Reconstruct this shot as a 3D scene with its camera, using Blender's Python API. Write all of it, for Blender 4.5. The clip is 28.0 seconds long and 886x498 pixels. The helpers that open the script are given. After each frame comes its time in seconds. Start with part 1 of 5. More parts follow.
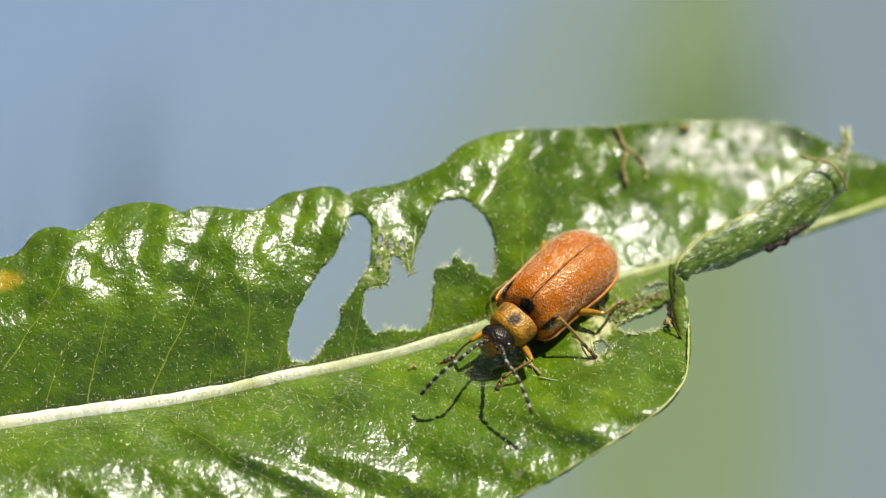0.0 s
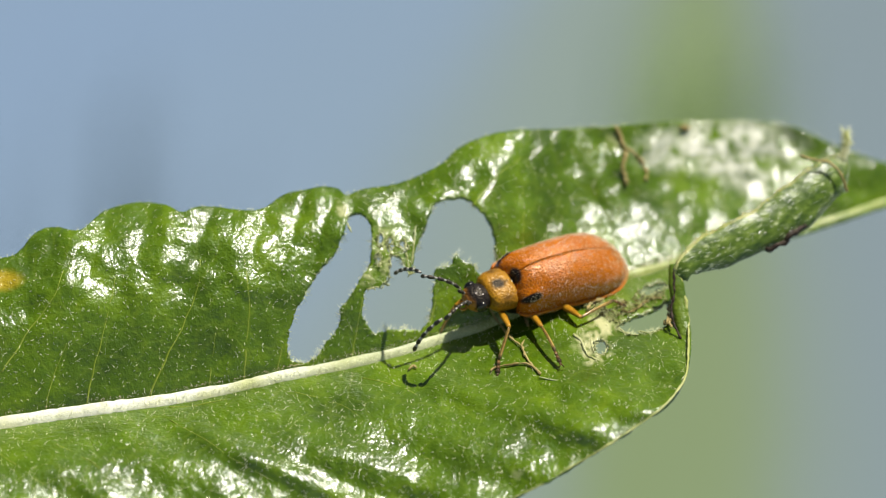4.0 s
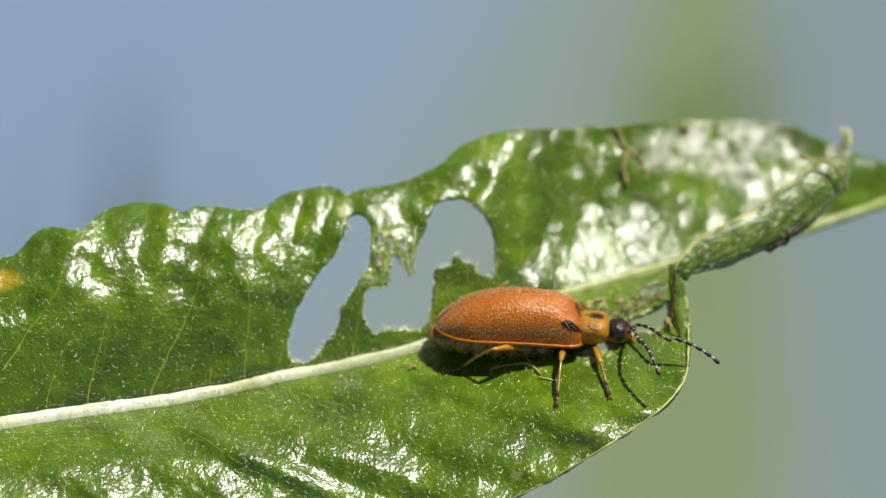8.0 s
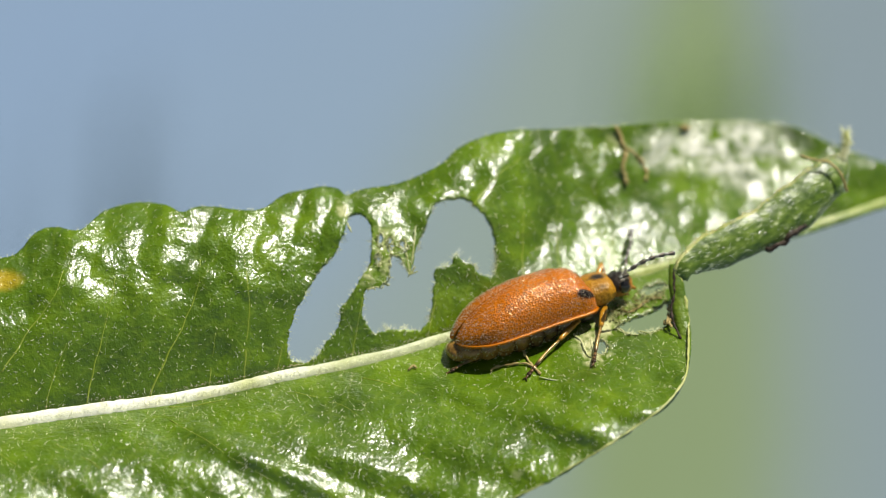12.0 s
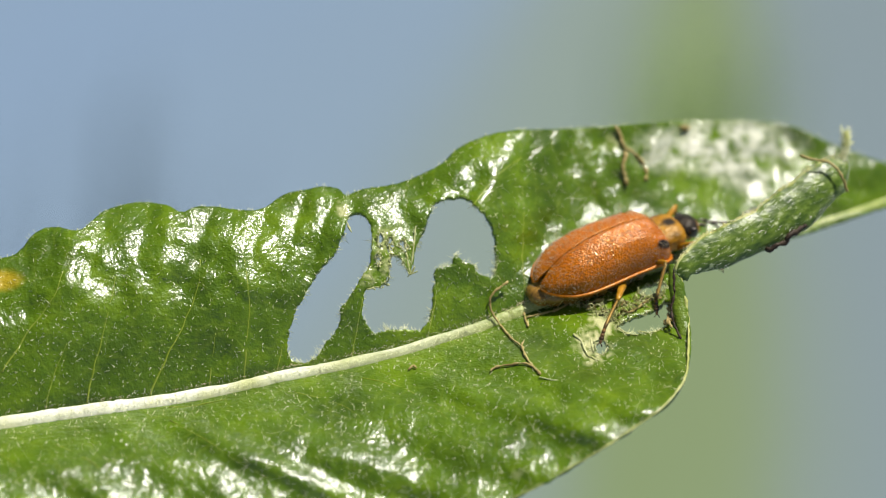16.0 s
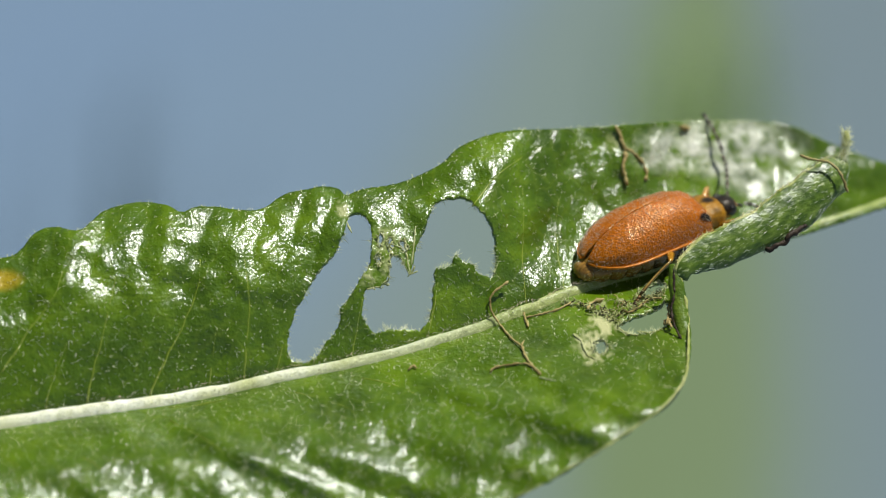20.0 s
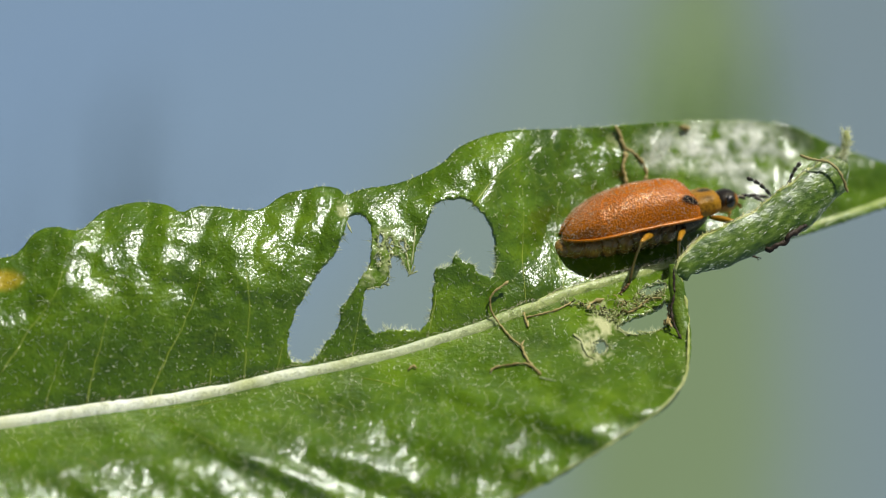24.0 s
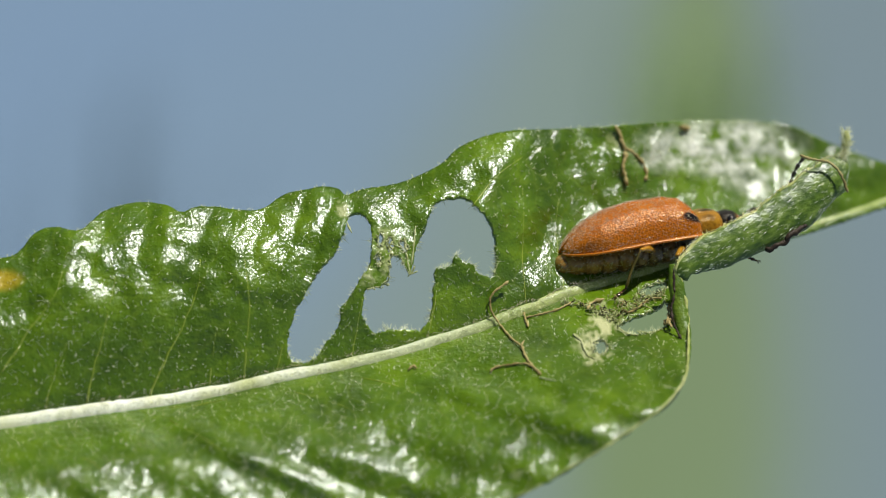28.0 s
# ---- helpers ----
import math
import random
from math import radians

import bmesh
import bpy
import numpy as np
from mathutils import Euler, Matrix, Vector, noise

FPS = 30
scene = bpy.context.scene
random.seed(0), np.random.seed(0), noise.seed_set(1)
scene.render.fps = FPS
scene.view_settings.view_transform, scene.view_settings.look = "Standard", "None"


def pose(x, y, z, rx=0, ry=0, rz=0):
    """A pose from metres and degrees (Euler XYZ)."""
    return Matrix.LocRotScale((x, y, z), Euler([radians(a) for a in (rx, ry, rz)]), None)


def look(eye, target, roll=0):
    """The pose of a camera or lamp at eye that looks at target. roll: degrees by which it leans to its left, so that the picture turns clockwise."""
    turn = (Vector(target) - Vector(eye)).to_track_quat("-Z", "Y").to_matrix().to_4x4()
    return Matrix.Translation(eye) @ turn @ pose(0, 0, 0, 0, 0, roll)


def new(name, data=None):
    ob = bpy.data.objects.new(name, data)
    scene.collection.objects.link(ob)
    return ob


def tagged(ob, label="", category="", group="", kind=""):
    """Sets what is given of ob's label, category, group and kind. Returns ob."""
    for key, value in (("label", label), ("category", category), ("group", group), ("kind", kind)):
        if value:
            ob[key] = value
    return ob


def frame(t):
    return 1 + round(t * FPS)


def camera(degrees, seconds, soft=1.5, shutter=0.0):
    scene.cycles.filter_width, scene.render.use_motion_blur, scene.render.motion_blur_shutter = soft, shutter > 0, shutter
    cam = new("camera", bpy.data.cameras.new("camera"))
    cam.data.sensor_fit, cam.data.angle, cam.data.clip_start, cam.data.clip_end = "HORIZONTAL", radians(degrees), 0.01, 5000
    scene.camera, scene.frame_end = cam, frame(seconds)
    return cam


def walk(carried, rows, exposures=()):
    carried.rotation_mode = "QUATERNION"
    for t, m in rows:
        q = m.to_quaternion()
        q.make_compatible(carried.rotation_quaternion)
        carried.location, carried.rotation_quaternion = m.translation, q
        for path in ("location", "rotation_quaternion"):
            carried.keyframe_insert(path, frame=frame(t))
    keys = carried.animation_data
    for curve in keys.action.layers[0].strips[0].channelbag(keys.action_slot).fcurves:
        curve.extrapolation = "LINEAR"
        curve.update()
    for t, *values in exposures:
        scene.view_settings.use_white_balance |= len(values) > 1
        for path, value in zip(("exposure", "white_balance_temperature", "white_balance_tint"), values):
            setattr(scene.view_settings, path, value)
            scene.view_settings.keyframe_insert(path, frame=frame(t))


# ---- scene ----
# One chewed leaf over a pond and the leaf beetle that walks on it. Shapes are written in millimetres and scaled by MM.
MM = 0.001
LEAF = pose(0, 0, 0.5, -10, 0, 0)          # the leaf's own space: x along the blade, y through it, z across it
REACH = 100.7                               # from the lens to the plane of focus

# ---- camera ----
cam = camera(16.0, 28.0, soft=1.08)
cam.data.dof.use_dof = True
cam.data.dof.focus_distance = (REACH + 0.3) * MM
cam.data.dof.aperture_fstop = 42.0
EYE = LEAF @ pose(0, -REACH * MM, 0, 90, 0, 0)
walk(cam, [(0.0, EYE), (28.0, EYE)], exposures=[(0.0, 0.36, 6500, 10), (6.8, 0.36, 6500, 10), (7.8, 0.26, 6450, 10), (9.0, 0.30, 6500, 10), (10.0, 0.22, 6450, 10), (11.0, 0.32, 6500, 10), (12.0, 0.36, 6500, 10), (17.2, 0.36, 6500, 10), (18.0, 0.17, 6300, 8), (19.0, 0.03, 6200, 7), (21.5, 0.03, 6200, 7), (24.0, 0.03, 6200, 7), (28.0, 0.05, 6200, 7)])
# the lens refocuses: seconds, depth of the sharp plane behind the leaf's own plane in mm
FOCUS = [(0.0, -1.2), (6.6, -1.2), (7.2, -1.8), (8.0, -2.6), (9.0, -1.7), (10.0, -1.7), (11.0, -1.3), (12.0, -1.2), (14.5, -0.8), (16.0, -0.2), (17.4, -0.2), (18.0, -1.0), (18.6, 0.4), (19.2, 1.2), (28.0, 1.4)]
focus_mark = new("focus_mark")
focus_mark.empty_display_size = 0.001
cam.data.dof.focus_object = focus_mark

# ---- light ----
SUN_WAY = (LEAF.to_3x3() @ Vector((0.34, -0.32, 0.88))).normalized()
world = bpy.data.worlds.new("sky")
world.use_nodes = True
scene.world = world
sky = world.node_tree.nodes.new("ShaderNodeTexSky")
sky.sky_type, sky.sun_disc = "NISHITA", False
sky.sun_elevation = math.asin(SUN_WAY.z)
sky.sun_rotation = math.atan2(SUN_WAY.x, SUN_WAY.y)
background = world.node_tree.nodes["Background"]
background.inputs["Strength"].default_value = 0.034
world.node_tree.links.new(sky.outputs[0], background.inputs["Color"])
sun = new("sun", bpy.data.lights.new("sun", "SUN"))
sun.data.energy, sun.data.angle, sun.data.color = 5.0, radians(0.6), (1.0, 0.95, 0.86)
sun.matrix_world = look((0, 0, 3), Vector((0, 0, 3)) - SUN_WAY)


# ---- materials ----
def material(name, rough=0.5, metal=0.0, spec=0.5):
    m = bpy.data.materials.new(name)
    m.use_nodes = True
    b = m.node_tree.nodes["Principled BSDF"]
    b.inputs["Roughness"].default_value = rough
    b.inputs["Metallic"].default_value = metal
    b.inputs["Specular IOR Level"].default_value = spec
    return m, m.node_tree.nodes, m.node_tree.links, b


def noise_tex(nodes, links, scale, detail=3.0, vector=None, rough=0.55):
    n = nodes.new("ShaderNodeTexNoise")
    n.inputs["Scale"].default_value = scale
    n.inputs["Detail"].default_value = detail
    n.inputs["Roughness"].default_value = rough
    if vector is not None:
        links.new(vector, n.inputs["Vector"])
    return n.outputs["Fac"]


def ramp(nodes, links, fac, stops):
    r = nodes.new("ShaderNodeValToRGB")
    while len(r.color_ramp.elements) < len(stops):
        r.color_ramp.elements.new(0.5)
    for e, (at, col) in zip(r.color_ramp.elements, stops):
        e.position, e.color = at, (*col, 1.0)
    links.new(fac, r.inputs["Fac"])
    return r.outputs["Color"]


def mixed(nodes, links, fac, a, b, blend="MIX"):
    m = nodes.new("ShaderNodeMix")
    m.data_type, m.blend_type = "RGBA", blend
    for sock, val in ((m.inputs[0], fac), (m.inputs[6], a), (m.inputs[7], b)):
        if isinstance(val, (int, float)):
            sock.default_value = val
        elif isinstance(val, tuple):
            sock.default_value = (*val, 1.0)
        else:
            links.new(val, sock)
    return m.outputs[2]


def bumped(nodes, links, bsdf, layers):
    """Fine relief: layers of (height, depth in mm)."""
    last = None
    for height, depth in layers:
        b = nodes.new("ShaderNodeBump")
        b.inputs["Distance"].default_value = depth * MM
        b.inputs["Strength"].default_value = 1.0
        links.new(height, b.inputs["Height"])
        if last is not None:
            links.new(last, b.inputs["Normal"])
        last = b.outputs["Normal"]
    links.new(last, bsdf.inputs["Normal"])
    links.new(last, bsdf.inputs["Coat Normal"])


def coords(nodes):
    return nodes.new("ShaderNodeTexCoord").outputs["Object"]


def voronoi(nodes, links, vec, scale, feature="F1"):
    v = nodes.new("ShaderNodeTexVoronoi")
    v.feature = feature
    v.inputs["Scale"].default_value = scale
    links.new(vec, v.inputs["Vector"])
    return v.outputs["Distance"]


def leaf_green():
    m, n, l, b = material("leaf_green", 0.3, spec=0.10)
    b.inputs["Coat Weight"].default_value = 1.0
    b.inputs["Coat IOR"].default_value = 1.63
    b.inputs["Coat Roughness"].default_value = 0.2
    o = coords(n)
    broad = noise_tex(n, l, 420, 4, o, 0.6)
    fine = noise_tex(n, l, 3000, 4, o)
    col = ramp(n, l, broad, [(0.32, (0.019, 0.052, 0.0002)), (0.52, (0.072, 0.146, 0.0003)), (0.70, (0.178, 0.286, 0.001))])
    col = mixed(n, l, fine, mixed(n, l, 0.4, col, (0.02, 0.06, 0.001)), mixed(n, l, 0.3, col, (0.22, 0.34, 0.005)))
    # the net of fine veins, bent by a slow noise
    bent = n.new("ShaderNodeVectorMath")
    bent.operation = "MULTIPLY_ADD"
    wave = n.new("ShaderNodeTexNoise")
    wave.inputs["Scale"].default_value = 1300
    l.new(o, wave.inputs["Vector"])
    l.new(wave.outputs["Color"], bent.inputs[0])
    bent.inputs[1].default_value = (0.0005, 0.0005, 0.0005)
    l.new(o, bent.inputs[2])
    net = ramp(n, l, voronoi(n, l, bent.outputs[0], 1050, "DISTANCE_TO_EDGE"), [(0.0, (0.20, 0.20, 0.20)), (0.06, (0.0, 0.0, 0.0))])
    col = mixed(n, l, net, col, (0.22, 0.30, 0.02))
    pale = n.new("ShaderNodeAttribute")
    pale.attribute_name = "pale"
    col = mixed(n, l, pale.outputs["Fac"], col, (0.60, 0.60, 0.30))
    yellow = n.new("ShaderNodeAttribute")
    yellow.attribute_name = "yellow"
    col = mixed(n, l, yellow.outputs["Fac"], col, (0.62, 0.40, 0.02))
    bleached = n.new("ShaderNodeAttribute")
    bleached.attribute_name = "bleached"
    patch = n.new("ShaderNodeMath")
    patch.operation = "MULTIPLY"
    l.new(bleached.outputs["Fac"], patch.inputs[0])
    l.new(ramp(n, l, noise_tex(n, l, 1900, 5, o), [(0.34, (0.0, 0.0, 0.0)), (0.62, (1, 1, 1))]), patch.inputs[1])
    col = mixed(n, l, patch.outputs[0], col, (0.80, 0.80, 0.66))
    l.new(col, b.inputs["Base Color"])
    rough = n.new("ShaderNodeMapRange")
    l.new(noise_tex(n, l, 900, 3, o), rough.inputs["Value"])
    rough.inputs["To Min"].default_value, rough.inputs["To Max"].default_value = 0.30, 0.44
    l.new(rough.outputs[0], b.inputs["Roughness"])
    l.new(mixed(n, l, noise_tex(n, l, 5000, 3, o), (0.16, 0.16, 0.16), (0.30, 0.30, 0.30)), b.inputs["Coat Roughness"])
    bumped(n, l, b, [(net, -0.016), (noise_tex(n, l, 1500, 2, o), 0.045), (noise_tex(n, l, 5500, 2, o), 0.040), (voronoi(n, l, o, 10000), 0.007), (noise_tex(n, l, 18000, 2, o), 0.009)])
    t = n.new("ShaderNodeBsdfTranslucent")
    l.new(mixed(n, l, 0.5, col, (0.24, 0.42, 0.01)), t.inputs["Color"])
    mix = n.new("ShaderNodeMixShader")
    mix.inputs[0].default_value = 0.15
    l.new(b.outputs[0], mix.inputs[1])
    l.new(t.outputs[0], mix.inputs[2])
    l.new(mix.outputs[0], n["Material Output"].inputs["Surface"])
    return m


def mottled(name, dark, light, scale, rough=0.5, spec=0.5, grain=0.02, grain_scale=6000, sheen=0.0):
    """A surface that wavers between two colours at two scales, with a fine grain."""
    m, n, l, b = material(name, rough, spec=spec)
    o = coords(n)
    col = ramp(n, l, noise_tex(n, l, scale, 4, o), [(0.32, dark), (0.68, light)])
    col = mixed(n, l, mixed(n, l, 0.5, noise_tex(n, l, scale * 8, 2, o), (0.2, 0.2, 0.2)), col, tuple(c * 0.55 for c in dark))
    l.new(col, b.inputs["Base Color"])
    b.inputs["Sheen Weight"].default_value = sheen
    bumped(n, l, b, [(noise_tex(n, l, grain_scale, 3, o), grain)])
    return m


def horn(name, dark, light, rough=0.36, pits=0.0, pit_scale=9000, coat=0.0, velvet=0.0, gloss=0.18, wrinkle=0.006):
    """Beetle horn: smooth chitin with pits."""
    m, n, l, b = material(name, rough, spec=0.6)
    b.inputs["Specular Tint"].default_value = (1.0, 0.82, 0.54, 1.0)
    o = coords(n)
    col = ramp(n, l, noise_tex(n, l, 900, 4, o), [(0.3, dark), (0.7, light)])
    col = mixed(n, l, noise_tex(n, l, 7000, 2, o), col, tuple(c * 0.6 for c in dark))
    if pits:
        cells = voronoi(n, l, o, pit_scale)
        col = mixed(n, l, ramp(n, l, cells, [(0.18, (0.6, 0.6, 0.6)), (0.50, (0.0, 0.0, 0.0))]), col, tuple(c * 0.40 for c in dark))
    spot = n.new("ShaderNodeAttribute")
    spot.attribute_name = "spot"
    col = mixed(n, l, spot.outputs["Fac"], col, (0.012, 0.010, 0.010))
    l.new(col, b.inputs["Base Color"])
    dull = n.new("ShaderNodeMath")
    dull.operation = "MULTIPLY_ADD"
    l.new(spot.outputs["Fac"], dull.inputs[0])
    dull.inputs[1].default_value, dull.inputs[2].default_value = -0.4, 0.6
    l.new(dull.outputs[0], b.inputs["Specular IOR Level"])
    b.inputs["Coat Weight"].default_value = coat
    b.inputs["Sheen Weight"].default_value = velvet
    b.inputs["Sheen Roughness"].default_value = 0.35
    b.inputs["Sheen Tint"].default_value = (1.0, 0.93, 0.82, 1.0)
    b.inputs["Coat Roughness"].default_value = gloss
    layers = [(noise_tex(n, l, 9000, 2, o), 0.0045), (noise_tex(n, l, 22000, 2, o), wrinkle)]
    if pits:
        layers.append((cells, pits))
    bumped(n, l, b, layers)
    return m


def pond_water():
    m, n, l, b = material("pond_water", 0.55, spec=0.2)
    o = coords(n)
    sep = n.new("ShaderNodeSeparateXYZ")
    l.new(o, sep.inputs[0])
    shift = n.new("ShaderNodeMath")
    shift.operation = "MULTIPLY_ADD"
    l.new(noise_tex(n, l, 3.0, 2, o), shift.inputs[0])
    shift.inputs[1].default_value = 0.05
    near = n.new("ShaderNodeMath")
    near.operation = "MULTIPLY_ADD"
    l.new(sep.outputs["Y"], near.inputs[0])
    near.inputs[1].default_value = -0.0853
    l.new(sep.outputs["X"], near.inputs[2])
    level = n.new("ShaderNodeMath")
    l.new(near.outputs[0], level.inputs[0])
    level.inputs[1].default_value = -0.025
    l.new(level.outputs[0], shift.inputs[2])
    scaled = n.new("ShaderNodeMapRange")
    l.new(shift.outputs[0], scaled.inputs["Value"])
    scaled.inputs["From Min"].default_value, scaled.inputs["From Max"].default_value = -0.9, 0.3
    # bank and sky reflections painted into the water's colour, banded along the view
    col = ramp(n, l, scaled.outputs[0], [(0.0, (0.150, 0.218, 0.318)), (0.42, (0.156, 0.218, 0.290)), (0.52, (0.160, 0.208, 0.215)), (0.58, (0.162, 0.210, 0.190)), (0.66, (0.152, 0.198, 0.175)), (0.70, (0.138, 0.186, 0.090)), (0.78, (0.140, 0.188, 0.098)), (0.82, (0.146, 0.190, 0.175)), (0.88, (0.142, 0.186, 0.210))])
    # the painted reflections fade to a plain water colour away from the reeds
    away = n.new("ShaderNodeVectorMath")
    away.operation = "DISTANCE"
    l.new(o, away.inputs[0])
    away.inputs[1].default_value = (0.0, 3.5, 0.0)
    fade_out = n.new("ShaderNodeMapRange")
    l.new(away.outputs["Value"], fade_out.inputs["Value"])
    fade_out.inputs["From Min"].default_value, fade_out.inputs["From Max"].default_value = 2.4, 4.2
    col = mixed(n, l, fade_out.outputs[0], col, (0.154, 0.212, 0.262))
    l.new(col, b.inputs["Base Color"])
    bumped(n, l, b, [(noise_tex(n, l, 30, 3, o), 4.0)])
    return m


def rib_cream():
    """The midrib: cream near the leaf's base, greener towards its tip."""
    m, n, l, b = material("midrib_cream", 0.42, spec=0.5)
    o = coords(n)
    old = ramp(n, l, noise_tex(n, l, 700, 4, o), [(0.3, (0.54, 0.56, 0.25)), (0.62, (0.90, 0.90, 0.74))])
    young = ramp(n, l, noise_tex(n, l, 1400, 4, o), [(0.3, (0.22, 0.29, 0.05)), (0.7, (0.46, 0.50, 0.18))])
    where = n.new("ShaderNodeAttribute")
    where.attribute_name = "young"
    col = mixed(n, l, where.outputs["Fac"], old, young)
    l.new(col, b.inputs["Base Color"])
    bumped(n, l, b, [(noise_tex(n, l, 2500, 3, o), 0.02), (noise_tex(n, l, 9000, 2, o), 0.02)])
    return m


GREEN = leaf_green()
UNDER = mottled("leaf_underside", (0.04, 0.085, 0.010), (0.18, 0.25, 0.07), 1300, 0.5, 0.4, 0.09, 4000)


def roll_green():
    """The hairy underside, with fibres that run along the roll."""
    m, n, l, b = material("roll_green", 0.36, spec=0.5)
    turn = n.new("ShaderNodeMapping")
    turn.vector_type = "TEXTURE"
    turn.inputs["Rotation"].default_value = (0, radians(-27), 0)
    turn.inputs["Scale"].default_value = (2.2, 1.0, 1.0)
    l.new(coords(n), turn.inputs["Vector"])
    o = turn.outputs[0]
    col = ramp(n, l, noise_tex(n, l, 4200, 4, o), [(0.34, (0.030, 0.066, 0.003)), (0.55, (0.085, 0.140, 0.010)), (0.78, (0.20, 0.27, 0.05))])
    col = mixed(n, l, ramp(n, l, noise_tex(n, l, 8000, 3, o), [(0.60, (0, 0, 0)), (0.72, (1, 1, 1))]), col, (0.40, 0.46, 0.22))
    l.new(col, b.inputs["Base Color"])
    bumped(n, l, b, [(noise_tex(n, l, 1800, 3, o), 0.022), (noise_tex(n, l, 9000, 2, o), 0.026)])
    return m


ROLLED = roll_green()
RIB = rib_cream()
VEIN = mottled("vein_pale_green", (0.20, 0.27, 0.01), (0.42, 0.48, 0.06), 800, 0.4, 0.4, 0.02)
RIDGE = mottled("roll_rim_green", (0.36, 0.40, 0.08), (0.66, 0.66, 0.30), 900, 0.45, 0.4, 0.03)
LACE = mottled("chewed_lace", (0.33, 0.36, 0.10), (0.66, 0.66, 0.36), 1500, 0.4, 0.5, 0.05, 4000)
DRY = mottled("dried_brown", (0.24, 0.17, 0.05), (0.62, 0.50, 0.20), 1600, 0.6, 0.3, 0.05, 5000)
CHAR = mottled("withered_dark", (0.012, 0.009, 0.006), (0.07, 0.04, 0.02), 1500, 0.6, 0.3, 0.08, 4000)
FUZZ = mottled("white_leaf_hair", (0.74, 0.78, 0.34), (0.90, 0.90, 0.62), 900, 0.3, 0.8, 0.002)
WOOL = mottled("silver_wool", (0.70, 0.76, 0.62), (0.90, 0.92, 0.84), 900, 0.25, 0.9, 0.002)
GOLD = mottled("golden_wool", (0.70, 0.62, 0.16), (0.90, 0.84, 0.44), 900, 0.3, 0.8, 0.002)
FOLD = mottled("folded_edge_green", (0.05, 0.11, 0.004), (0.20, 0.29, 0.02), 1500, 0.42, 0.35, 0.07, 4500)
STEM = mottled("stem_green", (0.06, 0.12, 0.01), (0.14, 0.22, 0.03), 150, 0.5, 0.4, 0.1, 900)
REED = mottled("reed_green", (0.34, 0.47, 0.16), (0.46, 0.60, 0.24), 6, 0.5, 0.3, 1.0, 60)
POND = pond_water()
DARK_REED = mottled("reed_dark", (0.05, 0.08, 0.09), (0.10, 0.14, 0.15), 6, 0.6, 0.2, 1.0, 60)
WING = horn("elytron_orange_brown", (0.47, 0.116, 0.0003), (0.70, 0.214, 0.0004), 0.17, 0.020, 13000, 0.0, 0.0, 0.2, 0.013)
SHIELD = horn("neck_shield_ochre", (0.38, 0.165, 0.003), (0.62, 0.31, 0.010), 0.46, 0.016, 11000)
BEAD = horn("margin_orange", (0.52, 0.135, 0.001), (0.70, 0.24, 0.002), 0.3, 0.0, 9000, 0.0)
AMBER = horn("amber_horn", (0.40, 0.15, 0.008), (0.62, 0.28, 0.02), 0.46, 0.018, 12000, 0.15)
BLACK = horn("black_horn", (0.008, 0.008, 0.009), (0.03, 0.026, 0.022), 0.34, 0.006, 14000, 0.0)
EYE = horn("eye_black", (0.004, 0.004, 0.005), (0.012, 0.011, 0.011), 0.12, 0.0, 9000, 0.6)
BELLY_DARK = horn("belly_dark_brown", (0.06, 0.036, 0.016), (0.28, 0.15, 0.044), 0.16, 0.008, 9000, 0.5)
BELLY = horn("belly_amber_brown", (0.18, 0.090, 0.018), (0.54, 0.30, 0.060), 0.16, 0.008, 9000, 0.5)
DOWN = mottled("beetle_down", (0.84, 0.64, 0.38), (0.94, 0.86, 0.68), 900, 0.18, 1.0, 0.002)


# ---- building helpers ----
def mesh_of(name, verts, faces, mats, slots=None, smooth=True):
    me = bpy.data.meshes.new(name)
    me.from_pydata([tuple(float(c) * MM for c in v) for v in verts], [], [tuple(int(i) for i in f) for f in faces])
    for m in mats:
        me.materials.append(m)
    if slots is not None:
        me.polygons.foreach_set("material_index", np.asarray(slots, dtype=np.int32))
    me.polygons.foreach_set("use_smooth", np.full(len(me.polygons), smooth))
    me.update()
    return me


def part(name, mesh, parent, label=""):
    ob = new(name, mesh)
    ob.parent = parent
    return tagged(ob, label) if label else ob


def thing(name, m, label, category, group=""):
    ob = new(name)
    ob.empty_display_size = 0.001
    ob.matrix_world = m
    return tagged(ob, label, category, group)


def spline(points, step, closed=False):
    """Points every step along a smooth curve through the given ones."""
    p = np.array(points, dtype=float)
    n = len(p)
    out = []
    for i in range(n if closed else n - 1):
        if closed:
            a, b, c, d = p[i - 1], p[i], p[(i + 1) % n], p[(i + 2) % n]
        else:
            b, c = p[i], p[i + 1]
            a = p[i - 1] if i else 2 * b - c
            d = p[i + 2] if i + 2 < n else 2 * c - b
        k = max(1, int(np.linalg.norm(c - b) / step))
        for t in np.arange(k) / k:
            out.append(0.5 * (2 * b + (c - a) * t + (2 * a - 5 * b + 4 * c - d) * t * t + (3 * b - a - 3 * c + d) * t ** 3))
    if not closed:
        out.append(p[-1])
    return np.array(out)


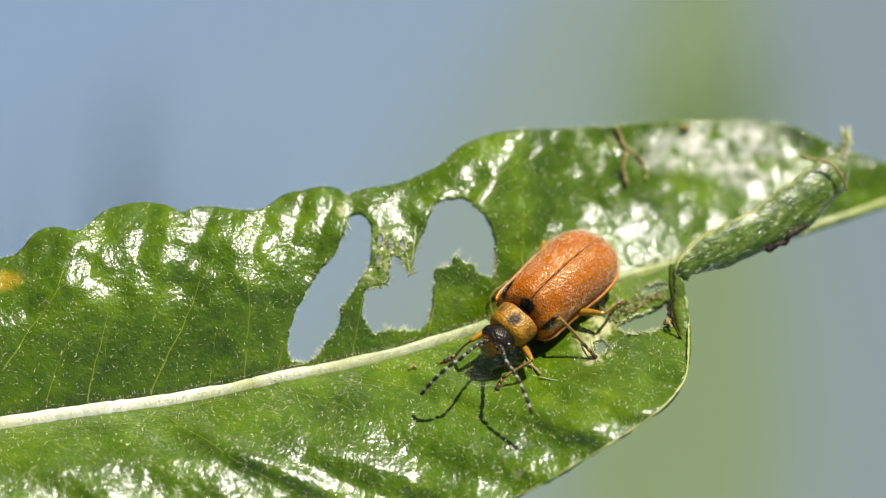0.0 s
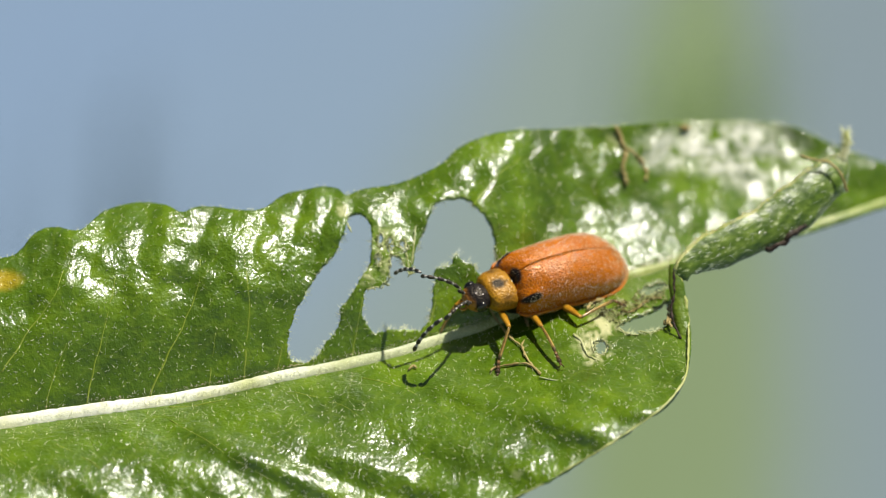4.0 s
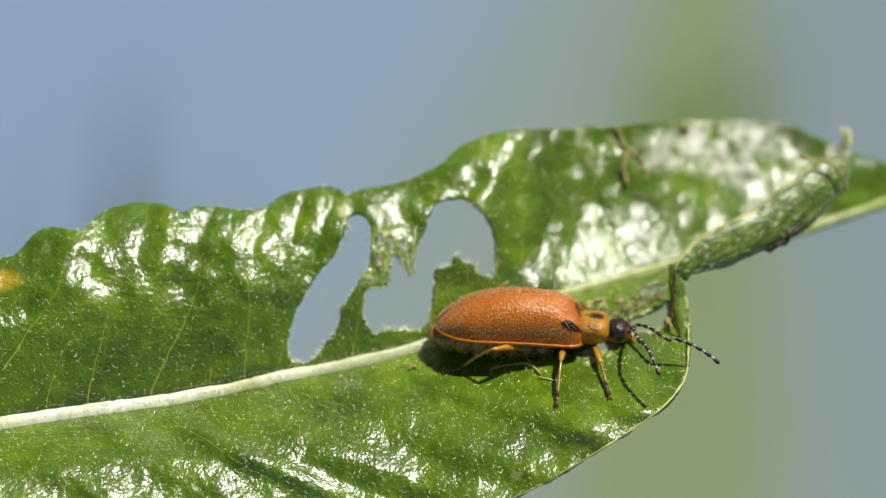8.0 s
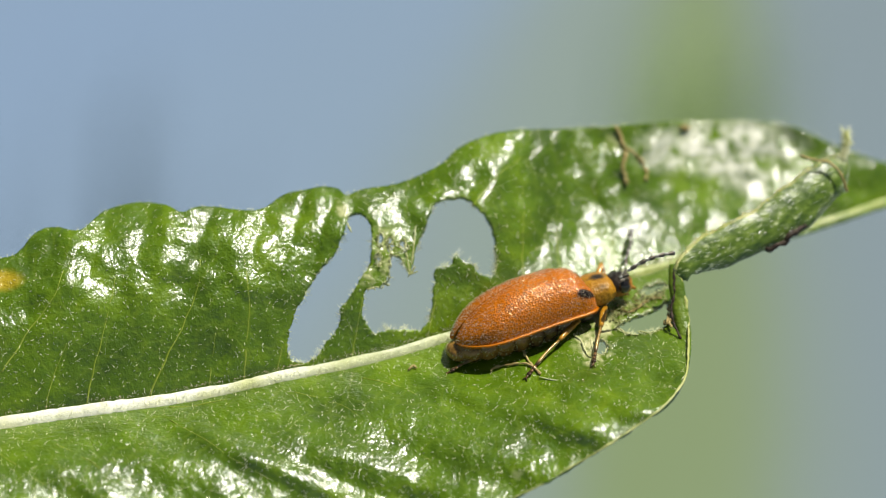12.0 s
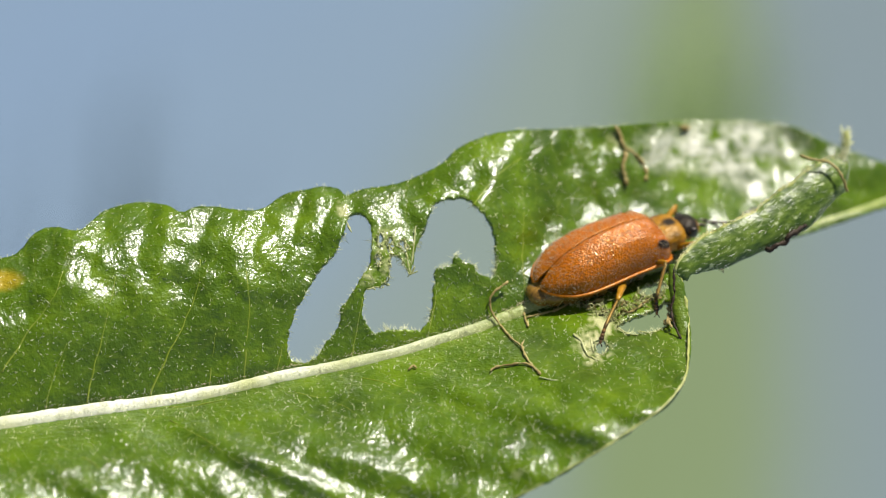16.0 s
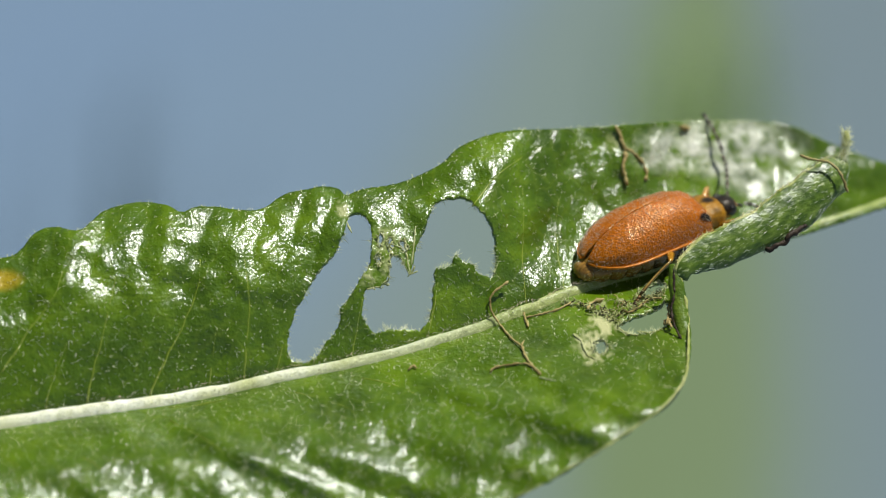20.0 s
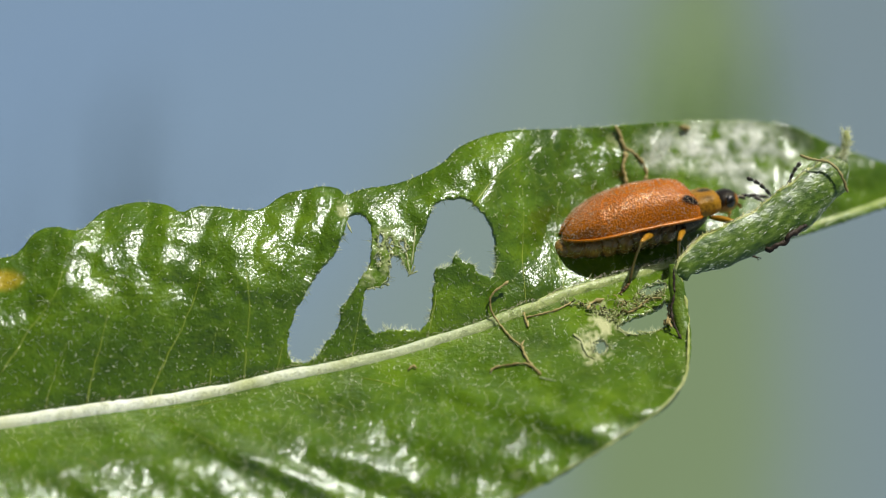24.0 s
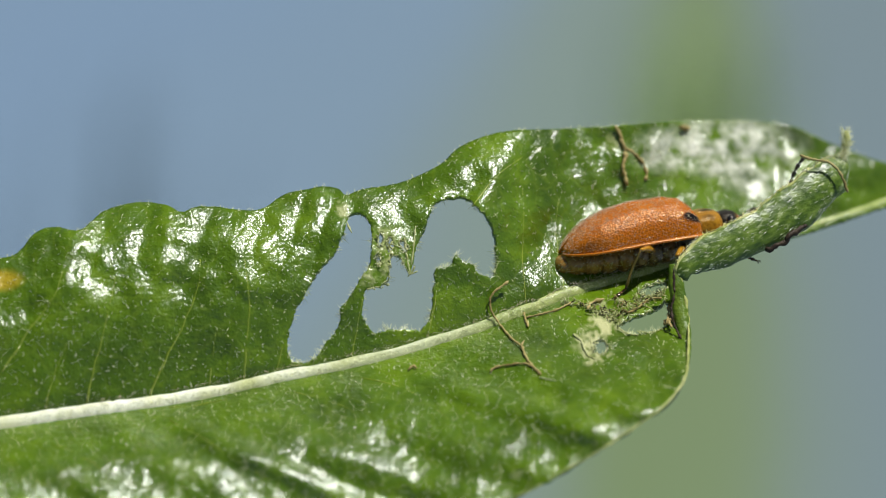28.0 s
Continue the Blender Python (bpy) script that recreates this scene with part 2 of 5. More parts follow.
def sweep(path, radii, sides=8, flat=1.0, up=(0, -1, 0)):
    """A tapered round rod along a path, closed at both ends; flat squeezes it along up."""
    p = np.array(path, dtype=float)
    r = np.broadcast_to(np.asarray(radii, dtype=float), (len(p),))
    tang = np.gradient(p, axis=0)
    tang /= np.linalg.norm(tang, axis=1)[:, None] + 1e-12
    ref = np.array(up, dtype=float)
    side = np.cross(tang, ref)
    side /= np.linalg.norm(side, axis=1)[:, None] + 1e-9
    nor = np.cross(side, tang)
    a = np.arange(sides) / sides * 2 * np.pi
    ring = p[:, None] + r[:, None, None] * (np.cos(a)[None, :, None] * side[:, None] + flat * np.sin(a)[None, :, None] * nor[:, None])
    verts = list(ring.reshape(-1, 3)) + [p[0], p[-1]]
    faces = []
    m = len(p)
    for i in range(m - 1):
        for j in range(sides):
            k = (j + 1) % sides
            faces.append((i * sides + j, i * sides + k, (i + 1) * sides + k, (i + 1) * sides + j))
    for j in range(sides):
        k = (j + 1) % sides
        faces.append((m * sides, k, j))
        faces.append((m * sides + 1, (m - 1) * sides + j, (m - 1) * sides + k))
    return verts, faces


def joined(pieces):
    verts, faces = [], []
    for v, f in pieces:
        k = len(verts)
        verts.extend(v)
        faces.extend(tuple(i + k for i in q) for q in f)
    return verts, faces


def shell(grid, thick):
    """A curved plate from a grid of points, with thickness inwards and a closed rim."""
    g = np.array(grid, dtype=float)
    a, b = g.shape[:2]
    du, dv = np.gradient(g, axis=0), np.gradient(g, axis=1)
    nor = np.cross(du, dv)
    nor /= np.linalg.norm(nor, axis=2)[:, :, None] + 1e-12
    verts = list(g.reshape(-1, 3)) + list((g - nor * thick).reshape(-1, 3))
    faces, off = [], a * b
    for i in range(a - 1):
        for j in range(b - 1):
            q = (i * b + j, (i + 1) * b + j, (i + 1) * b + j + 1, i * b + j + 1)
            faces.append(q)
            faces.append(tuple(off + x for x in reversed(q)))
    rim = [i * b for i in range(a)] + [(a - 1) * b + j for j in range(1, b)] + [i * b + b - 1 for i in range(a - 2, -1, -1)] + [j for j in range(b - 2, 0, -1)]
    for x, y in zip(rim, rim[1:] + rim[:1]):
        faces.append((y, x, x + off, y + off))
    return verts, faces


def blob(centre, size, nu=14, nv=10, fn=None):
    """A closed rounded body; fn(direction) scales its radius."""
    verts, faces = [], []
    for i in range(nv + 1):
        a = math.pi * i / nv
        for j in range(nu):
            b = 2 * math.pi * j / nu
            d = np.array([math.cos(a), math.sin(a) * math.cos(b), math.sin(a) * math.sin(b)])
            r = fn(d) if fn else 1.0
            verts.append(np.array(centre) + d * np.array(size) * r)
    for i in range(nv):
        for j in range(nu):
            k = (j + 1) % nu
            faces.append((i * nu + j, i * nu + k, (i + 1) * nu + k, (i + 1) * nu + j))
    return verts, faces


def attribute(me, name, values):
    at = me.attributes.new(name, "FLOAT", "POINT")
    at.data.foreach_set("value", np.asarray(values, dtype=np.float32))


def inside(points, loop):
    """Which points lie within a closed loop."""
    x, y = points[:, 0], points[:, 1]
    hit = np.zeros(len(points), dtype=bool)
    for (x0, y0), (x1, y1) in zip(loop, np.roll(loop, -1, axis=0)):
        if y0 != y1:
            hit ^= ((y0 > y) != (y1 > y)) & (x < (x1 - x0) * (y - y0) / (y1 - y0) + x0)
    return hit


# ---- the leaf's form ----
RIB_X = [-21.112, -15.612, -13.888, -12.147, -10.397, -8.643, -6.878, -5.102, -3.317, -1.52, 0.291, 1.201, 2.116, 3.035, 3.961, 5.835, 7.369, 9.749, 12.821, 15.303, 18.125]
RIB_Z = [-6.295, -5.793, -5.58, -5.31, -5.074, -4.857, -4.531, -4.132, -3.804, -3.383, -2.851, -2.584, -2.225, -1.902, -1.522, -0.997, -0.577, 0.019, 0.828, 1.62, 2.592]
RIB_Y = [-2.6, -1.9, -1.6, -1.35, -1.1, -0.8, -0.5, -0.2, 0.15, 0.5, 0.9, 1.1, 1.35, 1.6, 1.9, 2.6, 3.4, 5.0, 7.0, 8.5, 10]
RIM_X = [-21.995, -16.323, -14.476, -11.707, -8.937, -5.244, -3.028, -0.814, 1.226, 4.042, 7.934, 10.997, 13.059, 15.513, 18.289]
RIM_Z = [-3.635, -0.905, 0.018, 0.942, 1.459, 1.773, 2.05, 2.424, 3.677, 4.061, 4.349, 4.449, 3.941, 3.087, 2.815]
VEIN_AT = [-24.912, -20.052, -17.892, -15.912, -14.292, -12.762, -11.412, -9.342, -7.488, -6.372, -5.382, -2.952, -0.522, 1.188, 2.628, 3.888, 5.508, 7.128, 8.928, 10.728, 12.528, 14.688, 16.488]
FOLD_AT = [-39.312, -34.812, -31.212, -28.152, -24.912, -21.672, -18.792, -15.192, -12.492, -9.972, -8.172, -5.472, -2.952, -0.792, 1.368, 3.708, 6.588, 11.088]


def rib_height(x):
    return np.interp(x, RIB_X, RIB_Z)


def leaf_depth(x, z):
    """How far the blade lies behind the plane of focus, over its own plane."""
    x, z = np.asarray(x, dtype=float), np.asarray(z, dtype=float)
    h = z - rib_height(x)
    tall = np.maximum(np.interp(x, RIM_X, RIM_Z) - rib_height(x), 0.8)
    y = np.interp(x, RIB_X, RIB_Y)
    t = np.clip(h / tall, 0, 1.15)
    g = np.clip(-h, 0, None)
    right = np.clip((x - 1.0) / 3.8, 0, 1)
    right = right * right * (3 - 2 * right)
    y = y + tall * (0.05 * t + 0.30 * t ** 4 * (1 - 0.85 * right))
    steep = np.interp(x, [-14, -4, 0, 6], [1.15, 1.2, 1.3, 1.45])
    band = np.interp(x, [-14, -9.6, -3.3, 1.2, 6], [1.45, 1.7, 2.6, 3.7, 4.2])
    q = np.clip(g, 0, 1.04 * band)
    flat = np.interp(x, [-14, -2, 1], [0.10, 0.55, 0.70])
    y = y - (steep * g - (steep - flat) * q ** 4.5 / (4.5 * band ** 3.5) - (steep - flat) * 1.04 ** 3.5 * (g - q))
    # the far upper blade leans back from the rib
    y = y + 0.85 * 2.5 * np.tanh(np.clip(h, 0, None) / 2.5) * right * np.interp(x, [11.5, 13.5], [1.0, 0.35])
    # quilted between the side veins
    at = np.where(h > 0, np.interp(x - 0.33 * h, VEIN_AT, np.arange(len(VEIN_AT))), np.interp(x + 1.5 * h, FOLD_AT, np.arange(len(FOLD_AT))))
    swell = np.where(h > 0, np.abs(np.sin(np.pi * at)) ** 0.8, np.sin(np.pi * at) ** 2) * (0.75 + 0.35 * np.sin(2.3 * at + 0.8 * h))
    y = y - swell * np.where(h > 0, 0.04 + 0.13 * t ** 1.5 * (1 - 0.4 * right), 0.26 * np.clip(g / 1.8, 0, 1))
    # narrow grooves across the shining hollow behind the roll
    line = np.mod(x + 0.45 * (z - 0.2) - 3.65 + 0.525, 1.05) - 0.525
    y = y + 0.07 * np.exp(-(line / 0.15) ** 2 - ((x - 5.3) / 1.7) ** 2 - ((z - 0.5) / 1.3) ** 2)
    # a blister beside the bite
    y = y - 0.26 * np.exp(-((x - 2.95) / 0.42) ** 2 - ((z + 1.15) / 0.62) ** 2)
    # the lower blade swings towards the lens along its fold
    y = y - np.where(h < 0, 0.10 * np.clip(x - 1.5, 0, 6) ** 1.4 * np.clip((g - 1.9) / 2.2, 0, 1) ** 1.5, 0)
    # its near half tilts towards the base
    y = y + np.where(h < 0, 0.21 * (np.minimum(x, -0.5) + 0.5) * np.clip(g / 3.5, 0, 1), 0)
    # a groove along the midrib
    y = y + 0.10 * np.exp(-(h / 0.30) ** 2)
    # the lower blade turns up towards its folded end
    y = y - np.where(h < 0, 0.16 * np.clip(x - 6.6, 0, None) ** 2 * np.clip(g / 0.6, 0, 1), 0)
    return y


def on_leaf(x, z, lift=0.0):
    """A point on the blade, raised off it by lift."""
    e = 0.05
    y = float(leaf_depth(x, z))
    dx = (float(leaf_depth(x + e, z)) - float(leaf_depth(x - e, z))) / (2 * e)
    dz = (float(leaf_depth(x, z + e)) - float(leaf_depth(x, z - e))) / (2 * e)
    n = Vector((dx, -1.0, dz)).normalized()
    return Vector((x, y + fine_relief(x, z), z)) + n * lift, n


def fine_relief(x, z):
    """Pillows between the small veins."""
    h = z - float(rib_height(x))
    near = min(1.0, max(0.0, (-h - 0.3) / 2.2)) if h < 0 else min(1.0, h / 0.8)
    if h > 0 and x < 3.4:
        tall = max(0.8, float(np.interp(x, RIM_X, RIM_Z)) - float(rib_height(x)))
        calm = 0.35 + 0.75 * min(1.0, max(0.0, (h / tall - 0.35) / 0.25))
        near *= calm + (1 - calm) * min(1.0, max(0.0, (x - 2.2) / 1.2))
    a = noise.noise(Vector((x * 1.3, z * 1.3, 3.0)))
    b = noise.noise(Vector((x * 3.2, z * 3.2, 8.0)))
    c = noise.noise(Vector((x * 0.55, z * 0.55, 5.0)))
    near *= 1 - 0.5 * math.exp(-((x - 5.4) / 1.6) ** 2 - ((z - 0.5) / 1.3) ** 2)
    return near * ((0.20 if h > 0 else 0.14) * c + (0.15 if h > 0 else 0.08) * a + (0.030 if h > 0 else 0.045) * b)


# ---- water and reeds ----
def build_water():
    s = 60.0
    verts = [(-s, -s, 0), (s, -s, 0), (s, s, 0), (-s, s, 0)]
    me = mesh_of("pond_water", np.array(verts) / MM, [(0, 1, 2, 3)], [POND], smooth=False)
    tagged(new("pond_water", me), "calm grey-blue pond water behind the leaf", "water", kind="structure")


def build_reeds():
    rng = random.Random(4)
    for cx, cy, count, spread, low, tall, kind, mat, colour in (
            (0.272, 3.2, 22, 0.046, 0.10, 0.205, 0.0040, REED, "green"),
            (-0.255, 2.1, 20, 0.040, 0.10, 0.28, 0.0026, DARK_REED, "dark grey-green")):
        clump = thing("reed_clump", pose(cx, cy, 0), "tall " + colour + " reeds standing in the pond water", "reed", "reeds in the pond")
        for _ in range(count):
            x, y = rng.gauss(0, spread), rng.gauss(0, 0.06)
            h = rng.uniform(low, tall)
            bend, sway = rng.uniform(-0.03, 0.03), rng.uniform(-0.05, 0.05)
            path = [(1000 * (x + bend * t * t), 1000 * (y + sway * t * t), 1000 * h * t) for t in np.linspace(0, 1, 9)]
            rad = [1000 * kind * (1 - 0.85 * t ** 2) for t in np.linspace(0, 1, 9)]
            part("blade", mesh_of("blade", *sweep(path, rad, 6, 0.3), [mat]), clump)


build_water()
build_reeds()

# ---- leaf ----
RIM = [(-21.132, -6.301),
        (-20.772, -5.596),
        (-19.127, -3.511),
        (-17.138, -1.938),
        (-15.804, -1.055),
        (-14.787, -0.52),
        (-14.095, -0.288),
        (-13.651, -0.144),
        (-13.097, 0.525),
        (-12.486, 0.725),
        (-11.812, 0.596),
        (-11.463, 0.705),
        (-10.907, 1.256),
        (-9.93, 1.515),
        (-9.004, 1.44),
        (-8.429, 1.199),
        (-7.992, 1.365),
        (-7.368, 1.368),
        (-6.443, 1.256),
        (-5.816, 1.331),
        (-5.202, 1.758),
        (-4.66, 1.908),
        (-3.838, 2.038),
        (-3.38, 1.947),
        (-3.152, 1.759),
        (-2.643, 1.946),
        (-1.546, 2.135),
        (-0.812, 2.418),
        (-0.074, 2.79),
        (0.482, 3.319),
        (1.226, 3.678),
        (2.159, 3.909),
        (4.036, 4.018),
        (5.941, 4.155),
        (7.904, 4.332),
        (10.338, 4.417),
        (11.991, 4.263),
        (13.023, 3.833),
        (14.056, 3.396),
        (15.455, 2.977),
        (17.716, 2.491)]
LOW_RIM = [(16.864, 1.995),
        (15.165, 1.528),
        (12.743, 0.746),
        (9.715, -0.094),
        (8.318, -0.541),
        (7.566, -0.834),
        (7.638, -1.451),
        (7.72, -2.16),
        (7.876, -2.692),
        (7.872, -3.217),
        (7.646, -3.814),
        (7.284, -4.413),
        (6.705, -4.945),
        (5.885, -5.5),
        (5.078, -6.002),
        (3.933, -6.682),
        (2.709, -7.363),
        (0.277, -8.366),
        (-1.452, -8.973),
        (-5.763, -9.818),
        (-10.088, -9.829),
        (-13.552, -9.231),
        (-15.263, -8.788),
        (-18.768, -7.428),
        (-20.686, -6.622)]
HOLES = ([[(-3.041, 1.074),
        (-2.77, 1.166),
        (-2.476, 1.038),
        (-2.326, 0.654),
        (-2.283, -0.163),
        (-2.425, -0.67),
        (-2.603, -0.922),
        (-2.997, -1.607),
        (-3.265, -1.876),
        (-3.354, -2.506),
        (-3.765, -3.044),
        (-4.122, -3.528),
        (-4.569, -3.651),
        (-4.872, -3.469),
        (-4.962, -2.949),
        (-4.751, -2.142),
        (-4.309, -1.244),
        (-3.865, -0.56),
        (-3.473, -0.127),
        (-3.263, 0.381),
        (-3.125, 0.745)]]
    + [[(-0.256, 1.481),
        (0.293, 1.647),
        (0.805, 1.629),
        (1.242, 1.224),
        (1.534, 0.84),
        (1.716, 0.292),
        (1.751, -0.255),
        (1.678, -0.802),
        (1.494, -0.893),
        (1.129, -0.801),
        (0.947, -0.473),
        (0.655, -0.382),
        (0.4, -0.218),
        (0.236, -0.527),
        (-0.164, -0.636),
        (-0.29, -1.071),
        (-0.345, -1.796),
        (-0.472, -2.339),
        (-0.707, -2.61),
        (-1.249, -2.57),
        (-1.7, -2.586),
        (-2.096, -2.692),
        (-2.385, -2.511),
        (-2.565, -2.15),
        (-2.548, -1.608),
        (-2.423, -1.284),
        (-1.973, -1.212),
        (-1.775, -0.851),
        (-1.669, -0.254),
        (-1.524, -0.2),
        (-1.27, -0.381),
        (-1.124, -0.816),
        (-0.98, -0.526),
        (-0.836, 0.109),
        (-0.583, 0.747),
        (-0.438, 1.205)]]
    + [[(5.639, -2.476),
        (5.946, -2.266),
        (6.47, -2.09),
        (6.947, -1.896),
        (7.246, -1.665),
        (7.325, -2.072),
        (7.158, -2.476),
        (6.786, -2.653),
        (6.233, -2.72),
        (5.832, -2.7)], [(6.361, -1.342),
        (6.75, -1.162),
        (7.24, -1.071),
        (7.368, -1.234),
        (7.053, -1.433),
        (6.566, -1.504)], [(4.807, -2.977),
        (5.027, -2.873),
        (5.216, -2.994),
        (5.257, -3.201),
        (5.072, -3.34),
        (4.863, -3.272)], [(-2.107, 0.418),
        (-1.999, 0.527),
        (-1.925, 0.309),
        (-2.032, 0.018),
        (-2.123, 0.163)], [(-1.817, 0.291),
        (-1.672, 0.382),
        (-1.58, 0.091),
        (-1.742, -0.127)], [(-1.381, 0.236),
        (-1.236, 0.309),
        (-1.126, 0.018),
        (-1.271, -0.091)], [(-2.174, -0.272),
        (-2.049, -0.163),
        (-1.993, -0.489),
        (-2.119, -0.598)]])


def ragged(loop, amount, seed):
    """A chewed edge: the loop with small teeth."""
    rng = random.Random(seed)
    out = []
    for p in loop:
        q = Vector((p[0] * 3.1, p[1] * 3.1, seed * 7.7))
        w = noise.noise(q) * 0.6 + noise.noise(q * 3.3) * 0.5 + rng.uniform(-0.25, 0.25)
        v = noise.noise(q + Vector((9, 4, 2))) * 0.6 + noise.noise(q * 3.3 + Vector((5, 1, 3))) * 0.5 + rng.uniform(-0.25, 0.25)
        out.append((p[0] + amount * w, p[1] + amount * v))
    return np.array(out)


def build_leaf():
    from mathutils.geometry import delaunay_2d_cdt
    leaf = thing("leaf", LEAF, "glossy green leaf chewed into holes, pale midrib, rolled end", "leaf")
    edge = np.vstack([spline(RIM, 0.09), spline(LOW_RIM, 0.09)])
    edge = ragged(edge, 0.022, 1)
    holes = [ragged(spline(h, 0.045, True), 0.07, 5 + i) for i, h in enumerate(HOLES)]
    step = 0.105
    gx, gz = np.meshgrid(np.arange(edge[:, 0].min(), edge[:, 0].max(), step), np.arange(edge[:, 1].min(), edge[:, 1].max(), step))
    pts = np.stack([gx.ravel(), gz.ravel()], axis=1)
    rng = np.random.RandomState(2)
    pts = pts + rng.uniform(-0.25, 0.25, pts.shape) * step
    pts = pts[inside(pts, edge)]
    for h in holes:
        pts = pts[~inside(pts, h)]
    all_pts, edges = [tuple(p) for p in pts], []
    for loop in [edge] + holes:
        k = len(all_pts)
        all_pts += [tuple(p) for p in loop]
        edges += [(k + i, k + (i + 1) % len(loop)) for i in range(len(loop))]
    v2, _, tris, _, _, _ = delaunay_2d_cdt([Vector(p) for p in all_pts], edges, [], 0, 1e-5)
    v2 = np.array([tuple(v) for v in v2])
    tris = np.array([t for t in tris if len(t) == 3])
    mid = v2[tris].mean(axis=1)
    keep = inside(mid, edge)
    for h in holes:
        keep &= ~inside(mid, h)
    tris = tris[keep]
    a, b, c = v2[tris[:, 0]], v2[tris[:, 1]], v2[tris[:, 2]]
    flip = ((b - a)[:, 0] * (c - a)[:, 1] - (b - a)[:, 1] * (c - a)[:, 0]) < 0
    tris[flip] = tris[flip][:, ::-1]
    y = leaf_depth(v2[:, 0], v2[:, 1]) + np.array([fine_relief(p[0], p[1]) for p in v2])
    top = np.stack([v2[:, 0], y, v2[:, 1]], axis=1)
    nor = np.zeros_like(top)
    fn = np.cross(top[tris[:, 1]] - top[tris[:, 0]], top[tris[:, 2]] - top[tris[:, 0]])
    for k in range(3):
        np.add.at(nor, tris[:, k], fn)
    nor /= np.linalg.norm(nor, axis=1)[:, None] + 1e-12
    low = top - nor * 0.13
    n = len(top)
    count = {}
    for t in tris:
        for i in range(3):
            e = (t[i], t[(i + 1) % 3])
            count[tuple(sorted(e))] = None if tuple(sorted(e)) in count else e
    faces = [tuple(t) for t in tris] + [tuple(n + i for i in reversed(t)) for t in tris]
    slots = [0] * len(tris) + [1] * len(tris)
    for e in count.values():
        if e is not None:
            faces.append((e[1], e[0], e[0] + n, e[1] + n))
            slots.append(0)
    me = mesh_of("blade", list(top) + list(low), faces, [GREEN, UNDER], slots)
    # tissue that is scraped thin near the bites and yellow at old wounds
    pale = np.zeros(2 * n)
    wob = np.array([abs(noise.noise(Vector((p[0] * 4.5, p[1] * 4.5, 1.0)))) + 0.8 * abs(noise.noise(Vector((p[0] * 11, p[1] * 11, 2.0)))) for p in v2])
    for (px, pz, r, a) in [(-1.888, 0.2, 0.8, 0.4),
        (-1.704, -0.526, 0.6, 0.5),
        (4.75, -3.05, 0.85, 1.0),
        (5.15, -2.30, 0.75, 1.0),
        (5.743, 3.585, 0.5, 0.5),
        (-3.265, 1.295, 0.4, 0.6),
        (-2.424, -0.886, 0.4, 0.8),
        (2.354, -6.855, 0.35, 0.4)]:
        d = np.hypot(v2[:, 0] - px, v2[:, 1] - pz) / r
        pale[:n] = np.maximum(pale[:n], a * np.clip(2.6 * (1.0 - d - 1.1 * wob), 0, 1))
    attribute(me, "pale", pale)
    yellow = np.zeros(2 * n)
    yellow[:n] = np.clip(1.2 - 1.2 * np.hypot((v2[:, 0] + 14.1) / 0.9, (v2[:, 1] + 1.0) / 0.4), 0, 0.6)
    attribute(me, "yellow", yellow)
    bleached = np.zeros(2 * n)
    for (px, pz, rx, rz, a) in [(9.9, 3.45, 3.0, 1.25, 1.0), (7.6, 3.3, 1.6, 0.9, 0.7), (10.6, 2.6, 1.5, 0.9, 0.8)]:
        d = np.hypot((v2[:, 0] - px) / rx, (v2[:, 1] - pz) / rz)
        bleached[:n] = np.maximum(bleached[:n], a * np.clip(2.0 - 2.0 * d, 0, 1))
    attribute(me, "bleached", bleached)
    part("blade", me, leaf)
    return leaf, tris, top, nor, [edge] + holes


leaf, leaf_tris, leaf_top, leaf_nor, leaf_loops = build_leaf()


def strand_on_leaf(points, lift, step=0.12):
    return np.array([tuple(on_leaf(p[0], p[1], lift)[0]) for p in spline(points, step)])


